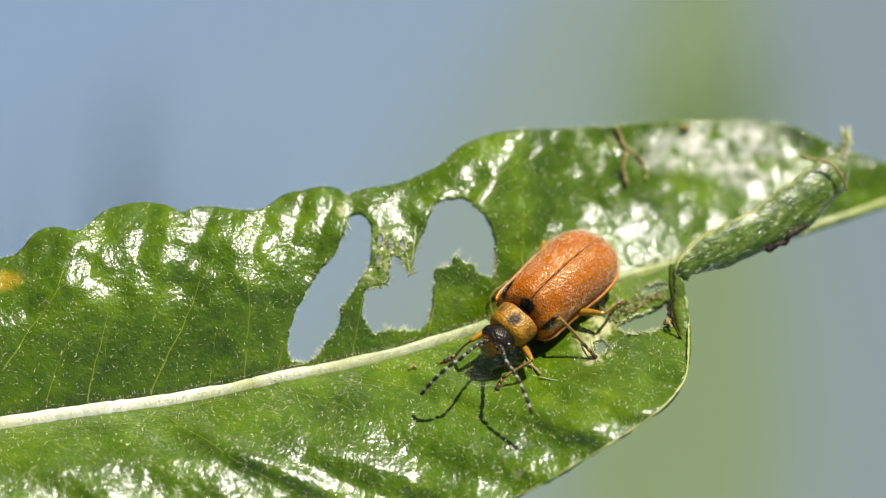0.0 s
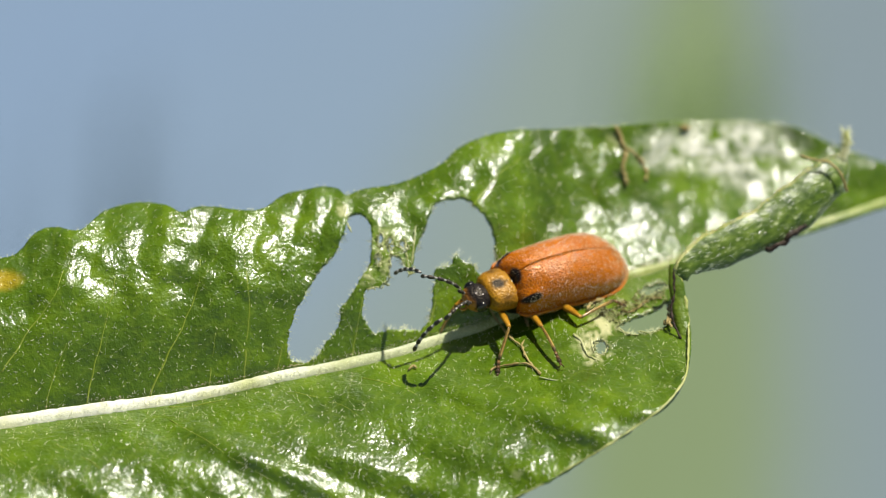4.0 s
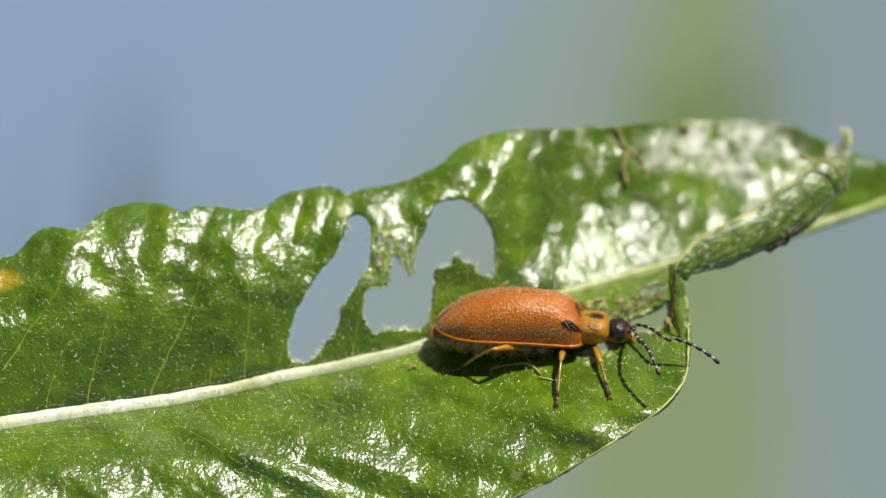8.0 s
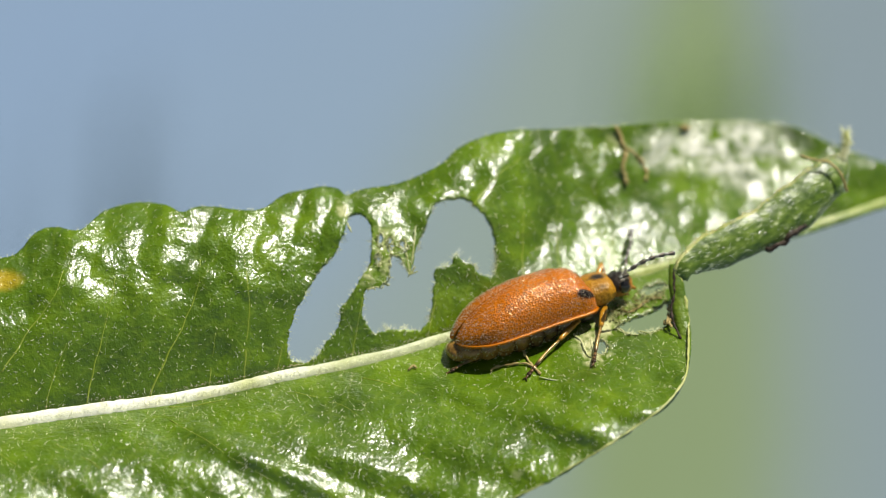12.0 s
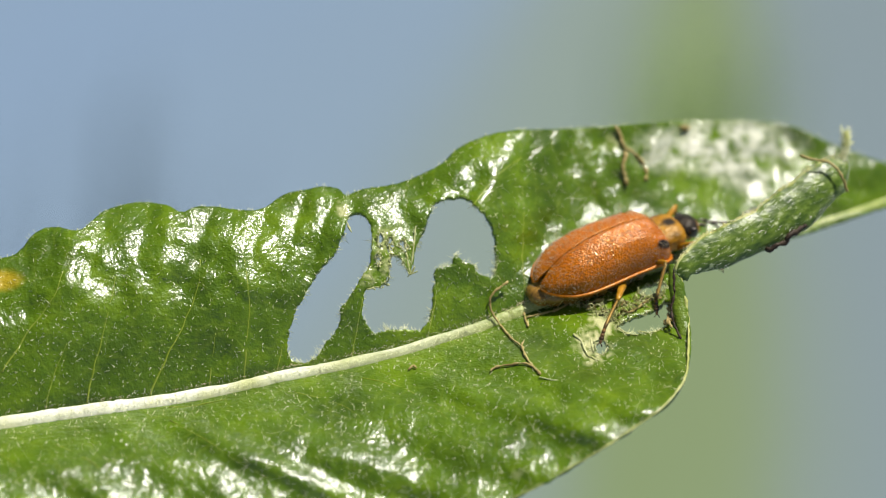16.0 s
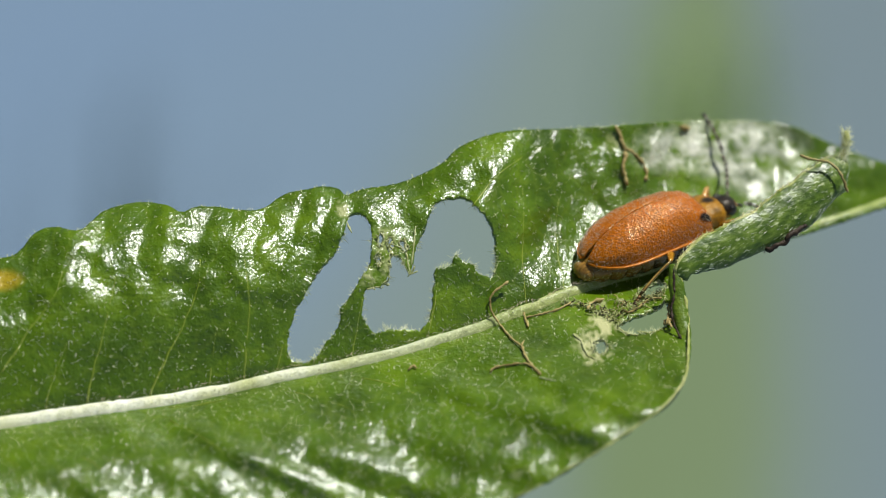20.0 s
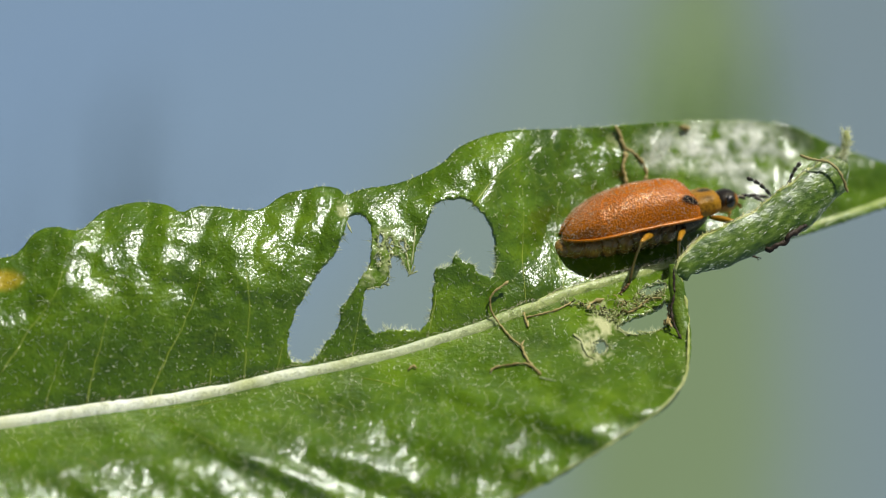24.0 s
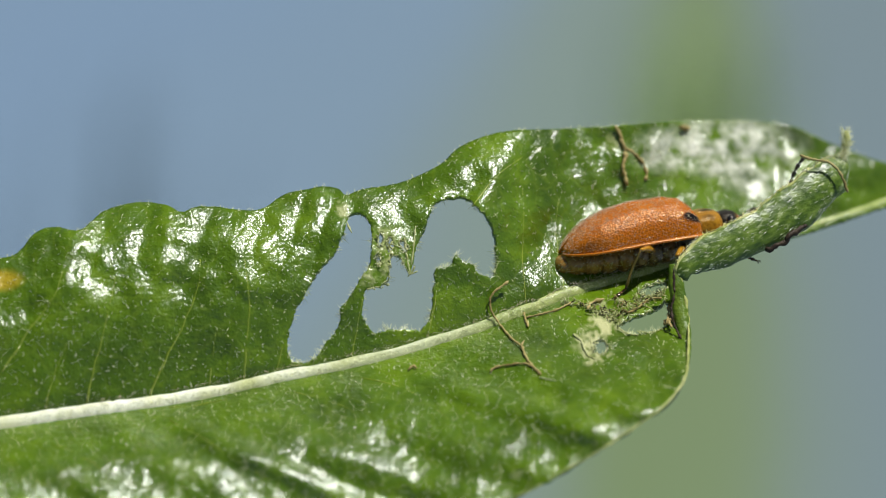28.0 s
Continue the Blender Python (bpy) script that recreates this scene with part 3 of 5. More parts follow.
def build_veins():
    rib = strand_on_leaf([(x, z) for x, z in zip(RIB_X, RIB_Z)], -0.02)
    width = np.interp(rib[:, 0], [-22, -14, -5, 2, 8, 14, 18], [0.36, 0.32, 0.27, 0.24, 0.16, 0.14, 0.12])
    v, f = sweep(rib, width * 1.1 * np.array([1 + 0.04 * noise.noise(Vector((q[0] * 1.1, 2, 7))) for q in rib]), 16, 0.55)
    me = mesh_of("midrib", v, f, [RIB])
    attribute(me, "young", np.interp(np.array(v)[:, 0], [-9, -1, 3], [0.0, 0.6, 1.0]))
    part("midrib", me, leaf, "raised cream midrib")
    for pts, thick in ([([(-13.9, -3.883),
        (-13.217, -2.825),
        (-12.365, -1.586),
        (-12.017, -0.697)], 0.035),
        ([(-12.537, -5.096),
        (-12.243, -3.891),
        (-11.847, -2.971)], 0.025),
        ([(-11.278, -4.856),
        (-10.966, -3.543),
        (-10.63, -2.122),
        (-10.418, -0.877)], 0.035),
        ([(-9.316, -4.694),
        (-8.824, -3.555),
        (-8.214, -2.309),
        (-7.785, -1.148),
        (-7.774, -0.342)], 0.04),
        ([(-7.449, -4.459),
        (-7.306, -3.384),
        (-7.237, -2.669)], 0.025),
        ([(-6.351, -4.288),
        (-6.224, -2.852),
        (-6.18, -1.419),
        (-6.343, -0.342)], 0.035),
        ([(-5.356, -4.08),
        (-5.104, -3.037)], 0.03),
        ([(-2.961, -3.593),
        (-2.744, -2.51),
        (-2.602, -1.608)], 0.03),
        ([(-0.49, -2.921),
        (-0.29, -1.797),
        (-0.163, -1.071)], 0.03),
        ([(0.951, 1.389),
        (1.763, 2.406),
        (2.604, 3.01)], 0.03),
        ([(2.706, -1.902),
        (2.576, -0.164),
        (2.636, 0.933),
        (2.609, 2.039)], 0.022)]
    + [([(3.969, -1.36),
        (3.767, -0.166),
        (3.719, 0.759),
        (3.862, 1.689),
        (4.098, 2.254)], 0.028),
        ([(5.658, -0.906),
        (5.605, 0.205),
        (5.916, 1.516)], 0.02),
        ([(-8.632, -5.012),
        (-7.743, -4.942),
        (-6.861, -4.77)], 0.03),
        ([(-8.583, -5.391),
        (-7.463, -5.879),
        (-6.359, -6.534),
        (-5.289, -7.116)], 0.022),
        ([(-12.038, -6.054),
        (-11.108, -6.43),
        (-10.001, -7.056),
        (-8.425, -7.467)], 0.022),
        ([(-4.719, -4.541),
        (-3.452, -4.823),
        (-2.186, -5.483),
        (-0.069, -6.752)], 0.02),
        ([(-2.584, -4.109),
        (-1.141, -4.441),
        (0.106, -5.261),
        (1.321, -6.24)], 0.018),
        ([(-13.767, -6.304),
        (-12.62, -6.955),
        (-11.543, -7.632)], 0.022)]):
        p = strand_on_leaf(pts, -0.002)
        p = p + np.array([[0.05 * noise.noise(Vector((q[0] * 1.8, q[2] * 1.8, 6.0))), 0, 0.04 * noise.noise(Vector((q[0] * 1.8, q[2] * 1.8, 9.0)))] for q in p])
        taper = np.linspace(0.8, 0.3, len(p)) * thick
        part("vein", mesh_of("vein", *sweep(p, taper, 6, 0.5), [VEIN]), leaf)


build_veins()


def build_rolled_edge():
    """The blade's far lower margin, folded up and rolled over so that its hairy underside shows."""
    spine = spline([(7.656, 0.8, -0.962),
        (7.765, 0.8, -0.599),
        (8.108, 1.0, -0.345),
        (8.561, 1.2, -0.146),
        (9.463, 1.5, 0.256),
        (10.509, 1.9, 0.697),
        (11.525, 2.3, 1.381),
        (12.402, 2.7, 2.126),
        (12.901, 3.0, 2.577),
        (13.149, 3.2, 2.86)], 0.12)
    width = np.interp(np.linspace(0, 1, len(spine)), [0, 0.08, 0.2, 0.4, 0.6, 0.75, 0.9, 1.0], [0.12, 0.32, 0.56, 0.6, 0.69, 0.66, 0.56, 0.2])
    lean = np.interp(np.linspace(0, 1, len(spine)), [0, 0.08, 0.2, 0.4, 0.6, 0.75, 0.9, 1.0], [0, 5, 0, 10, -5, 8, 0, 0])
    tang = np.gradient(spine, axis=0)
    tang /= np.linalg.norm(tang, axis=1)[:, None]
    grid = []
    for p, w, a, tg in zip(spine, width, lean, tang):
        side = np.cross(tg, (0, -1, 0))
        side /= np.linalg.norm(side)
        toward = np.cross(side, tg)
        row = []
        for v in np.linspace(-1, 1, 15):
            ang = radians(a) + v * radians(80)
            wob = 0.09 * noise.noise(Vector(p) * 1.5 + Vector((v, 0, 0)))
            row.append(p + side * (w * math.sin(ang) + wob) + toward * (w * 0.42 * math.cos(ang)))
        grid.append(row)
    limb = spline([(7.42, 0.8, -0.49), (7.49, 0.7, -1.07), (7.59, 0.6, -1.71), (7.66, 0.4, -2.25), (7.75, 0.12, -2.78), (7.78, -0.35, -3.25)], 0.08)
    wide = np.interp(np.linspace(0, 1, len(limb)), [0, 0.2, 0.5, 0.75, 1], [0.15, 0.25, 0.25, 0.21, 0.08])
    part("folded_edge", mesh_of("folded_edge", *sweep(limb, wide * np.array([1 + 0.12 * noise.noise(Vector((i * 0.3, 3, 1))) for i in range(len(limb))]), 14, 0.55), [FOLD]), leaf, "green leaf edge folded upright")
    crest = [p + np.array((0.8 * w, -0.05, 0)) for p, w in zip(limb[::4], wide[::4])][:-3]
    crest += [np.array(on_leaf(x, z, 0.02)[0]) for x, z in LOW_RIM[10:19]]
    crest = spline(crest, 0.1)
    crest = crest + np.array([[0.03 * noise.noise(Vector((i * 0.5, 4, 0))), 0, 0.03 * noise.noise(Vector((i * 0.5, 9, 0)))] for i in range(len(crest))])
    part("folded_rim", mesh_of("folded_rim", *sweep(crest, np.linspace(0.055, 0.014, len(crest)) * np.array([0.8 + 0.9 * noise.noise(Vector((i * 0.22, 6, 2))) for i in range(len(crest))]), 8), [RIDGE]), leaf, "light rim of the folded edge")
    me = mesh_of("rolled_edge", *shell(grid, 0.11), [ROLLED])
    part("rolled_edge", me, leaf, "rolled-over leaf margin with grey-green hairy underside")
    g = np.array(grid)
    ridge = np.array([row[np.argmax(row[:, 2])] for row in g])
    ridge = ridge + np.array([[0, -0.07, 0.03 * noise.noise(Vector((i * 0.5, 0, 2)))] for i in range(len(ridge))])
    part("roll_rim", mesh_of("roll_rim", *sweep(ridge[1:-1], 0.08, 8), [RIDGE]), leaf, "light green rim of the roll")
    return np.array(grid)


roll_grid = build_rolled_edge()


# ---- litter on the leaf ----
def twisted(points, thick, seed):
    p = spline(points, 0.06)
    rng = random.Random(seed)
    rad = [thick * (0.75 + 0.8 * noise.noise(Vector((i * 0.35, seed, 0)))) for i in range(len(p))]
    p = p + np.array([[rng.uniform(-1, 1) * thick * 0.3 for _ in range(3)] for _ in p])
    rad[0] *= 0.5
    rad[-1] *= 0.4
    return sweep(p, rad, 7, 0.8)


def build_litter():
    strands = ([([(2.122, 1.27, -1.043), (1.608, 1.15, -1.444), (1.535, 1.11, -1.9), (1.845, 1.06, -2.448), (2.194, 0.36, -2.847), (2.492, -0.06, -3.088), (2.624, -0.53, -3.397), (2.878, -1.06, -3.737), (3.083, -1.38, -3.938)], 0.05),
        ([(1.505, -0.84, -3.888), (1.65, -0.71, -3.749), (2.17, -0.76, -3.658), (2.704, -0.90, -3.653), (3.083, -1.38, -3.938)], 0.052),
        ([(2.622, 1.47, -2.035), (2.667, 1.10, -2.265), (2.747, 0.70, -2.493)], 0.05),
        ([(2.669, 1.19, -2.212), (3.218, 1.21, -2.085), (3.677, 1.26, -1.958), (4.183, 1.55, -1.725)], 0.045),
        ([(2.50, -0.05, -3.09), (2.56, 0.10, -2.98), (2.60, 0.16, -2.90)], 0.035),
        ([(5.78, 4.288, 4.11),
        (5.964, 4.223, 3.62),
        (6.075, 4.189, 3.112),
        (5.995, 4.1, 2.735),
        (6.106, 4.084, 2.116)], 0.084),
        ([(6.039, 4.22, 3.432),
        (6.541, 4.458, 3.064),
        (6.809, 4.524, 2.614),
        (6.766, 4.437, 2.274)], 0.064)]
    + [([(7.99, 5.469, 4.156),
        (8.169, 5.581, 4.085),
        (8.331, 5.705, 4.127)], 0.127),
        ([(-1.112, -0.358, -3.838),
        (-0.97, -0.209, -3.718),
        (-0.825, -0.336, -3.785)], 0.053),
        ([(-11.76, -2.21, -5.898),
        (-11.648, -2.268, -5.947),
        (-11.565, -2.226, -5.914)], 0.064),
        ([(4.659, 1.125, -1.948),
        (4.856, 1.431, -1.716),
        (5.227, 1.536, -1.626)], 0.074),
        ([(5.745, 1.003, -1.945),
        (6.066, 0.9, -2.016),
        (6.691, 1.576, -1.627),
        (7.098, 1.646, -1.592)], 0.05),
        ([(7.08, 0.342, -2.42),
        (7.239, 0.54, -2.262),
        (7.448, 0.429, -2.332),
        (7.649, 0.23, -2.472)], 0.07),
        ([(7.328, 1.281, -1.805),
        (7.24, 0.565, -2.245),
        (7.322, 0.199, -2.507)], 0.064)])
    for i, (points, thick) in enumerate(strands):
        if points[0][2] > 1.5:
            points = [tuple(on_leaf(x, z, 0.8 * thick)[0]) for x, _, z in points]
        ob = new("dried_strand", mesh_of("dried_strand", *twisted(points, thick, i + 1), [DRY]))
        ob.matrix_world = LEAF
        tagged(ob, "thin twisted brown dried strand lying on the leaf", "plant debris", "dried strands on the leaf")
    ob = new("silk_thread", mesh_of("silk_thread", *sweep(spline([(3.034, -1.453, -4.027), (3.556, -1.729, -4.122), (4.348, -1.825, -4.1)], 0.1), 0.018, 5), [FUZZ]))
    ob.matrix_world = LEAF
    tagged(ob, "fine white silk thread on the green leaf", "thread")
    ob = new("amber_droplet", mesh_of("amber_droplet", *blob((7.427, 0.15, -2.938), (0.13, 0.11, 0.15), 12, 8), [AMBER]))
    ob.matrix_world = LEAF
    tagged(ob, "tiny amber droplet stuck on the folded leaf edge", "droplet")
    for i, (points, thick) in enumerate(([([(-2.183, 1.083, 0.782),
        (-2.106, 0.846, 0.2),
        (-2.21, 0.633, -0.525),
        (-2.1, 0.563, -1.158)], 0.045),
        ([(-1.712, 1.163, 0.747),
        (-1.78, 0.93, 0.2),
        (-1.633, 0.784, -0.254)], 0.035),
        ([(-2.032, 0.807, 0.018),
        (-1.707, 0.922, 0.163),
        (-1.307, 0.892, 0.018)], 0.03),
        ([(-2.174, 0.643, -0.525),
        (-1.886, 0.741, -0.381),
        (-1.633, 0.821, -0.127)], 0.035),
        ([(-2.388, 0.516, -0.977),
        (-2.1, 0.579, -1.068),
        (-1.702, 0.593, -1.159)], 0.05),
        ([(-1.237, 1.029, 0.382),
        (-1.162, 0.835, -0.254),
        (-1.052, 0.744, -0.834)], 0.05),
        ([(-0.893, 1.22, 0.747),
        (-0.945, 0.94, 0.018),
        (-1.034, 0.798, -0.526)], 0.04),
        ([(-3.105, 1.494, 1.443),
        (-3.167, 1.138, 1.019),
        (-2.94, 0.836, 0.526)], 0.04)]
    + [([(-2.603, 0.439, -1.157),
        (-2.46, 0.513, -0.85),
        (-2.336, 0.599, -0.525)], 0.05),
        ([(5.6, 0.356, -2.511),
        (5.872, 0.061, -2.684),
        (6.23, 0.033, -2.755)], 0.04),
        ([(4.161, 0.078, -2.72),
        (4.416, -0.262, -2.962),
        (4.576, -0.688, -3.343),
        (4.956, -0.966, -3.548)], 0.05),
        ([(4.69, -0.174, -2.857),
        (4.792, -0.666, -3.29)], 0.04)])):
        part("torn_strand", mesh_of("torn_strand", *twisted(points, thick, 40 + i), [LACE]), leaf, "pale torn leaf fibre")
    crust = [[(3.95, 1.607, -1.737),
        (4.667, 1.293, -1.896),
        (5.284, 0.882, -2.161),
        (5.684, 0.564, -2.371)], [(5.026, 1.183, -1.949),
        (5.559, 0.929, -2.089),
        (6.111, 1.055, -1.983),
        (6.688, 1.53, -1.718),
        (7.231, 1.968, -1.45)], [(5.497, 1.474, -1.717),
        (5.945, 1.317, -1.805),
        (6.421, 1.645, -1.628),
        (6.985, 1.862, -1.522)]]
    rng = random.Random(12)
    crumbs = {"brown": [], "pale": [], "black": []}
    for line in crust:
        for p in spline(line, 0.035):
            for _ in range(3):
                a = Vector(p) + Vector([rng.gauss(0, s) for s in (0.09, 0.04, 0.09)])
                w = Vector([rng.gauss(0, s) for s in (0.06, 0.03, 0.05)])
                b = a + w * 0.6 + Vector([rng.gauss(0, 0.07) for _ in range(3)])
                kind = rng.choice(("brown", "pale", "pale", "pale", "pale", "pale", "pale", "black"))
                crumbs[kind].append(sweep(spline([a, b, b + w * rng.uniform(0.2, 1.0)], 0.06), rng.uniform(0.008, 0.02), 5))
    for kind, mat in (("brown", DRY), ("pale", LACE), ("black", CHAR)):
        tagged(part("chewed_fibre", mesh_of("chewed_fibre", *joined(crumbs[kind]), [mat]), leaf, kind + " chewed fibres beside a bite"), kind="stuff")
    # fibres left hanging round the large bites
    pieces = []
    for loop in leaf_loops[2:]:
        for i in range(0, len(loop), 3):
            if len(loop) > 150 and not (loop[i][0] < -1.0 and loop[i][1] > -1.4):
                continue
            p = Vector(on_leaf(loop[i][0], loop[i][1], 0.0)[0])
            along = Vector((loop[(i + 3) % len(loop)][0] - loop[i][0], 0, loop[(i + 3) % len(loop)][1] - loop[i][1])).normalized() * rng.uniform(0.08, 0.25)
            b = p + along * 0.5 + Vector([rng.gauss(0, 0.05) for _ in range(3)])
            pieces.append(sweep(spline([p, b, p + along + Vector([rng.gauss(0, 0.04) for _ in range(3)])], 0.06), rng.uniform(0.012, 0.032), 5))
    tagged(part("bite_edge", mesh_of("bite_edge", *joined(pieces), [LACE]), leaf, "pale ragged fibres along the bites"), kind="stuff")
    part("crack", mesh_of("crack", *twisted([(7.40, 0.45, -0.62), (7.405, 0.3, -1.43), (7.31, 0.2, -1.88), (7.35, 0.1, -2.24), (7.46, 0.0, -2.6), (7.62, -0.15, -2.87)], 0.05, 31), [CHAR]), leaf, "black withered line down the folded edge")
    part("tendril", mesh_of("tendril", *twisted([(11.695, 2.5, 3.062), (12.078, 2.3, 2.927), (12.593, 2.3, 2.835), (12.961, 2.3, 2.504), (13.232, 2.4, 1.861)], 0.06, 21), [DRY]), leaf, "thin dried brown tendril")
    part("leaf_tip", mesh_of("leaf_tip", *twisted([(12.975, 3.0, 2.688), (13.173, 3.1, 3.08), (13.285, 3.1, 3.507), (13.248, 3.1, 3.878)], 0.15, 22), [RIDGE]), leaf, "shrivelled woolly tip")
    part("withered_patch", mesh_of("withered_patch", *twisted([(10.46, 1.6, 0.018),
        (10.669, 1.5, 0.0),
        (10.888, 1.5, 0.146),
        (11.081, 1.6, 0.201),
        (11.264, 1.6, 0.457),
        (11.506, 1.8, 0.568),
        (11.822, 2.0, 0.826)], 0.12, 23), [CHAR]), leaf, "withered blackish brown edge")


build_litter()


def build_stem():
    """The plant's stem, beside the picture, that carries the leaf."""
    foot = LEAF @ (Vector((-21.801, 0.6, -6.501)) * MM)
    stem = thing("plant_stem", pose(foot.x - 0.0045, foot.y, 0), "upright green plant stem rising from the pond", "plant stem")
    path = [(2.0 * math.sin(t * 7), 1.5 * math.sin(t * 5), t * 545) for t in np.linspace(0, 1, 40)]
    near = path[int(foot.z / 0.545 * 39)]
    part("stalk", mesh_of("stalk", *sweep(path, np.linspace(2.6, 1.8, 40), 12), [STEM]), stem)
    rise = foot.z * 1000
    part("leaf_stalk", mesh_of("leaf_stalk", *sweep([(near[0], near[1], rise - 1.5), (2.2, 0, rise - 0.6), (4.6, 0, rise)], [0.7, 0.45, 0.32], 10), [RIB]), stem, "pale leaf stalk")


build_stem()


# ---- beetle ----
beetle = thing("beetle", LEAF, "orange-brown leaf beetle with black spots and dark banded feelers", "beetle")


SIZE = 1.15                                 # the beetle is 6.2 mm long


def horn_mesh(name, shape, mats):
    return mesh_of(name, np.array(shape[0]) * SIZE, shape[1], mats)


def build_body():
    # wing cases: flat-topped, square-shouldered, with a spread margin
    nu, nv = 60, 36
    for sgn in (1, -1):
        grid = []
        for u in np.linspace(0, 1, nu):
            x = 1.20 - 4.06 * u
            half = np.interp(u, [0, 0.015, 0.04, 0.09, 0.3, 0.6, 0.74, 0.84, 0.91, 0.96, 0.985, 1.0], [0.66, 0.78, 0.87, 0.92, 0.95, 1.01, 0.99, 0.88, 0.70, 0.47, 0.29, 0.06])
            high = np.interp(u, [0, 0.03, 0.1, 0.22, 0.45, 0.62, 0.74, 0.84, 0.92, 0.97, 1.0], [0.50, 0.72, 0.94, 1.05, 1.05, 0.96, 0.82, 0.63, 0.41, 0.22, 0.08])
            base = 0.80 + 0.06 * math.sin(math.pi * u)
            row = []
            for v in np.linspace(0, 1, nv):
                w = min(1.0, v / 0.91)
                a = w * math.pi / 2
                yy = half * math.sin(a) ** 0.92
                zz = base + high * max(0.0, math.cos(a)) ** 0.82
                if v > 0.91:
                    k = (v - 0.91) / 0.09
                    yy = half * (1 + 0.085 * k)
                    zz = base - 0.02 * k * (1 - k) + 0.012 * k
                shoulder = 0.085 * math.exp(-((u - 0.085) / 0.06) ** 2 - ((v - 0.60) / 0.12) ** 2)
                hollow = 0.05 * math.exp(-((u - 0.10) / 0.06) ** 2 - ((v - 0.34) / 0.10) ** 2)
                costa = 0.010 * math.sin(math.pi * u) * (math.exp(-((v - 0.38) / 0.06) ** 2) + math.exp(-((v - 0.66) / 0.06) ** 2))
                seam = 0.02 * math.exp(-(v / 0.05) ** 2)
                dents = 0.012 * noise.noise(Vector((x * 4, sgn * yy * 4, zz * 4))) * min(1.0, 4 * (1 - u))
                row.append((x + 0.10 * (1 - w) * max(0.0, 1 - u / 0.05) * (-1 if w < 0.35 else 0), sgn * (yy + 0.016 + 0.09 * max(0.0, (u - 0.88) / 0.12) ** 2), zz + shoulder - hollow + costa + seam + dents))
            grid.append(row)
        g = np.array(grid)
        if sgn > 0:
            g = g[:, ::-1]
        verts, faces = shell(g, 0.05)
        me = horn_mesh("elytron", (verts, faces), [WING])
        uu, vv = np.meshgrid(np.linspace(0, 1, nu), np.linspace(0, 1, nv)[::-1 if sgn > 0 else 1], indexing="ij")
        streak = 1.8 * np.exp(-((uu - 0.075) / 0.070) ** 2 - ((vv - 0.60) / 0.10) ** 2)
        inner = 1.5 * np.exp(-((uu - 0.02) / 0.045) ** 2 - (vv / 0.16) ** 2)
        smoke = 0.50 * np.exp(-((uu - 0.84) / 0.09) ** 2 - ((vv - 0.72) / 0.12) ** 2)
        stain = np.clip(2.2 * np.maximum(streak, inner) - 0.9, 0, 1)
        attribute(me, "spot", np.tile(np.maximum(stain, smoke).ravel(), 2))
        case = part("elytron", me, beetle, "finely pitted orange-brown wing case with a black shoulder spot")
        rim = np.array([row[-2] for row in grid[1:]])
        part("margin", horn_mesh("margin", sweep(rim, 0.040, 8, 0.8, (0, 0, 1)), [BEAD]), case, "bright orange raised margin")
    # scutellum
    part("scutellum", horn_mesh("scutellum", blob((1.02, 0, 1.24), (0.20, 0.17, 0.06), 14, 10), [BLACK]), beetle, "small black plate between the wing cases")
    # abdomen in rings
    for i in range(7):
        x = 0.15 - 0.44 * i
        w = (0.86, 0.89, 0.90, 0.90, 0.86, 0.79, 0.66)[i]
        deep = (0.54, 0.57, 0.58, 0.57, 0.54, 0.48, 0.40)[i]
        part("abdomen_ring", horn_mesh("abdomen_ring", blob((x, 0, 0.53 - 0.005 * i), (0.46, w, deep), 26, 12), [BELLY_DARK if i < 3 else BELLY]), beetle, "dark brown belly ring" if i < 3 else "amber brown belly ring")
    part("abdomen_tip", horn_mesh("abdomen_tip", blob((-2.82, 0, 0.47), (0.33, 0.46, 0.28), 18, 10), [BELLY]), beetle, "amber tip of the belly")
    part("breast", horn_mesh("breast", blob((0.80, 0, 0.68), (0.80, 0.72, 0.50), 18, 10), [BLACK]), beetle, "black breast")
    # pronotum
    def neck_shield(d):
        box = (abs(d[0]) ** 4 + abs(d[1]) ** 4 + abs(d[2]) ** 2.4) ** (-1 / 3.2)
        return box * (1 - 0.13 * max(0, d[0]) * abs(d[1])) - 0.05 * math.exp(-((abs(d[1]) - 0.62) / 0.16) ** 2) * (d[2] > 0.2)
    v, f = blob((1.46, 0, 0.96), (0.50, 0.63, 0.36), 40, 26, neck_shield)
    me = horn_mesh("pronotum", (v, f), [SHIELD])
    d = np.array(v)
    s = np.maximum(np.exp(-((d[:, 0] - 1.58) / 0.20) ** 2 - (d[:, 1] / 0.16) ** 2), 0.5 * np.exp(-((d[:, 0] - 1.5) / 0.36) ** 2 - (d[:, 1] / 0.10) ** 2)) * (d[:, 2] > 1.05)
    side = 0.75 * np.exp(-((d[:, 0] - 1.5) / 0.2) ** 2 - ((np.abs(d[:, 1]) - 0.5) / 0.10) ** 2) * (d[:, 2] > 1.0)
    attribute(me, "spot", np.clip(np.maximum(2.8 * s - 0.4, side), 0, 1))
    part("pronotum", me, beetle, "ochre neck shield with a dark centre stripe")
    # head
    def skull(d):
        return 1.0 + 0.06 * abs(d[1])
    v, f = blob((2.15, 0, 0.88), (0.42, 0.41, 0.33), 28, 18, skull)
    me = horn_mesh("head", (v, f), [AMBER])
    d = np.array(v)
    attribute(me, "spot", np.clip((d[:, 2] - 0.80) * 7 + 0.2 - 1.4 * (d[:, 0] > 2.40), 0, 1))
    head = part("head", me, beetle, "black head with an amber mouth")
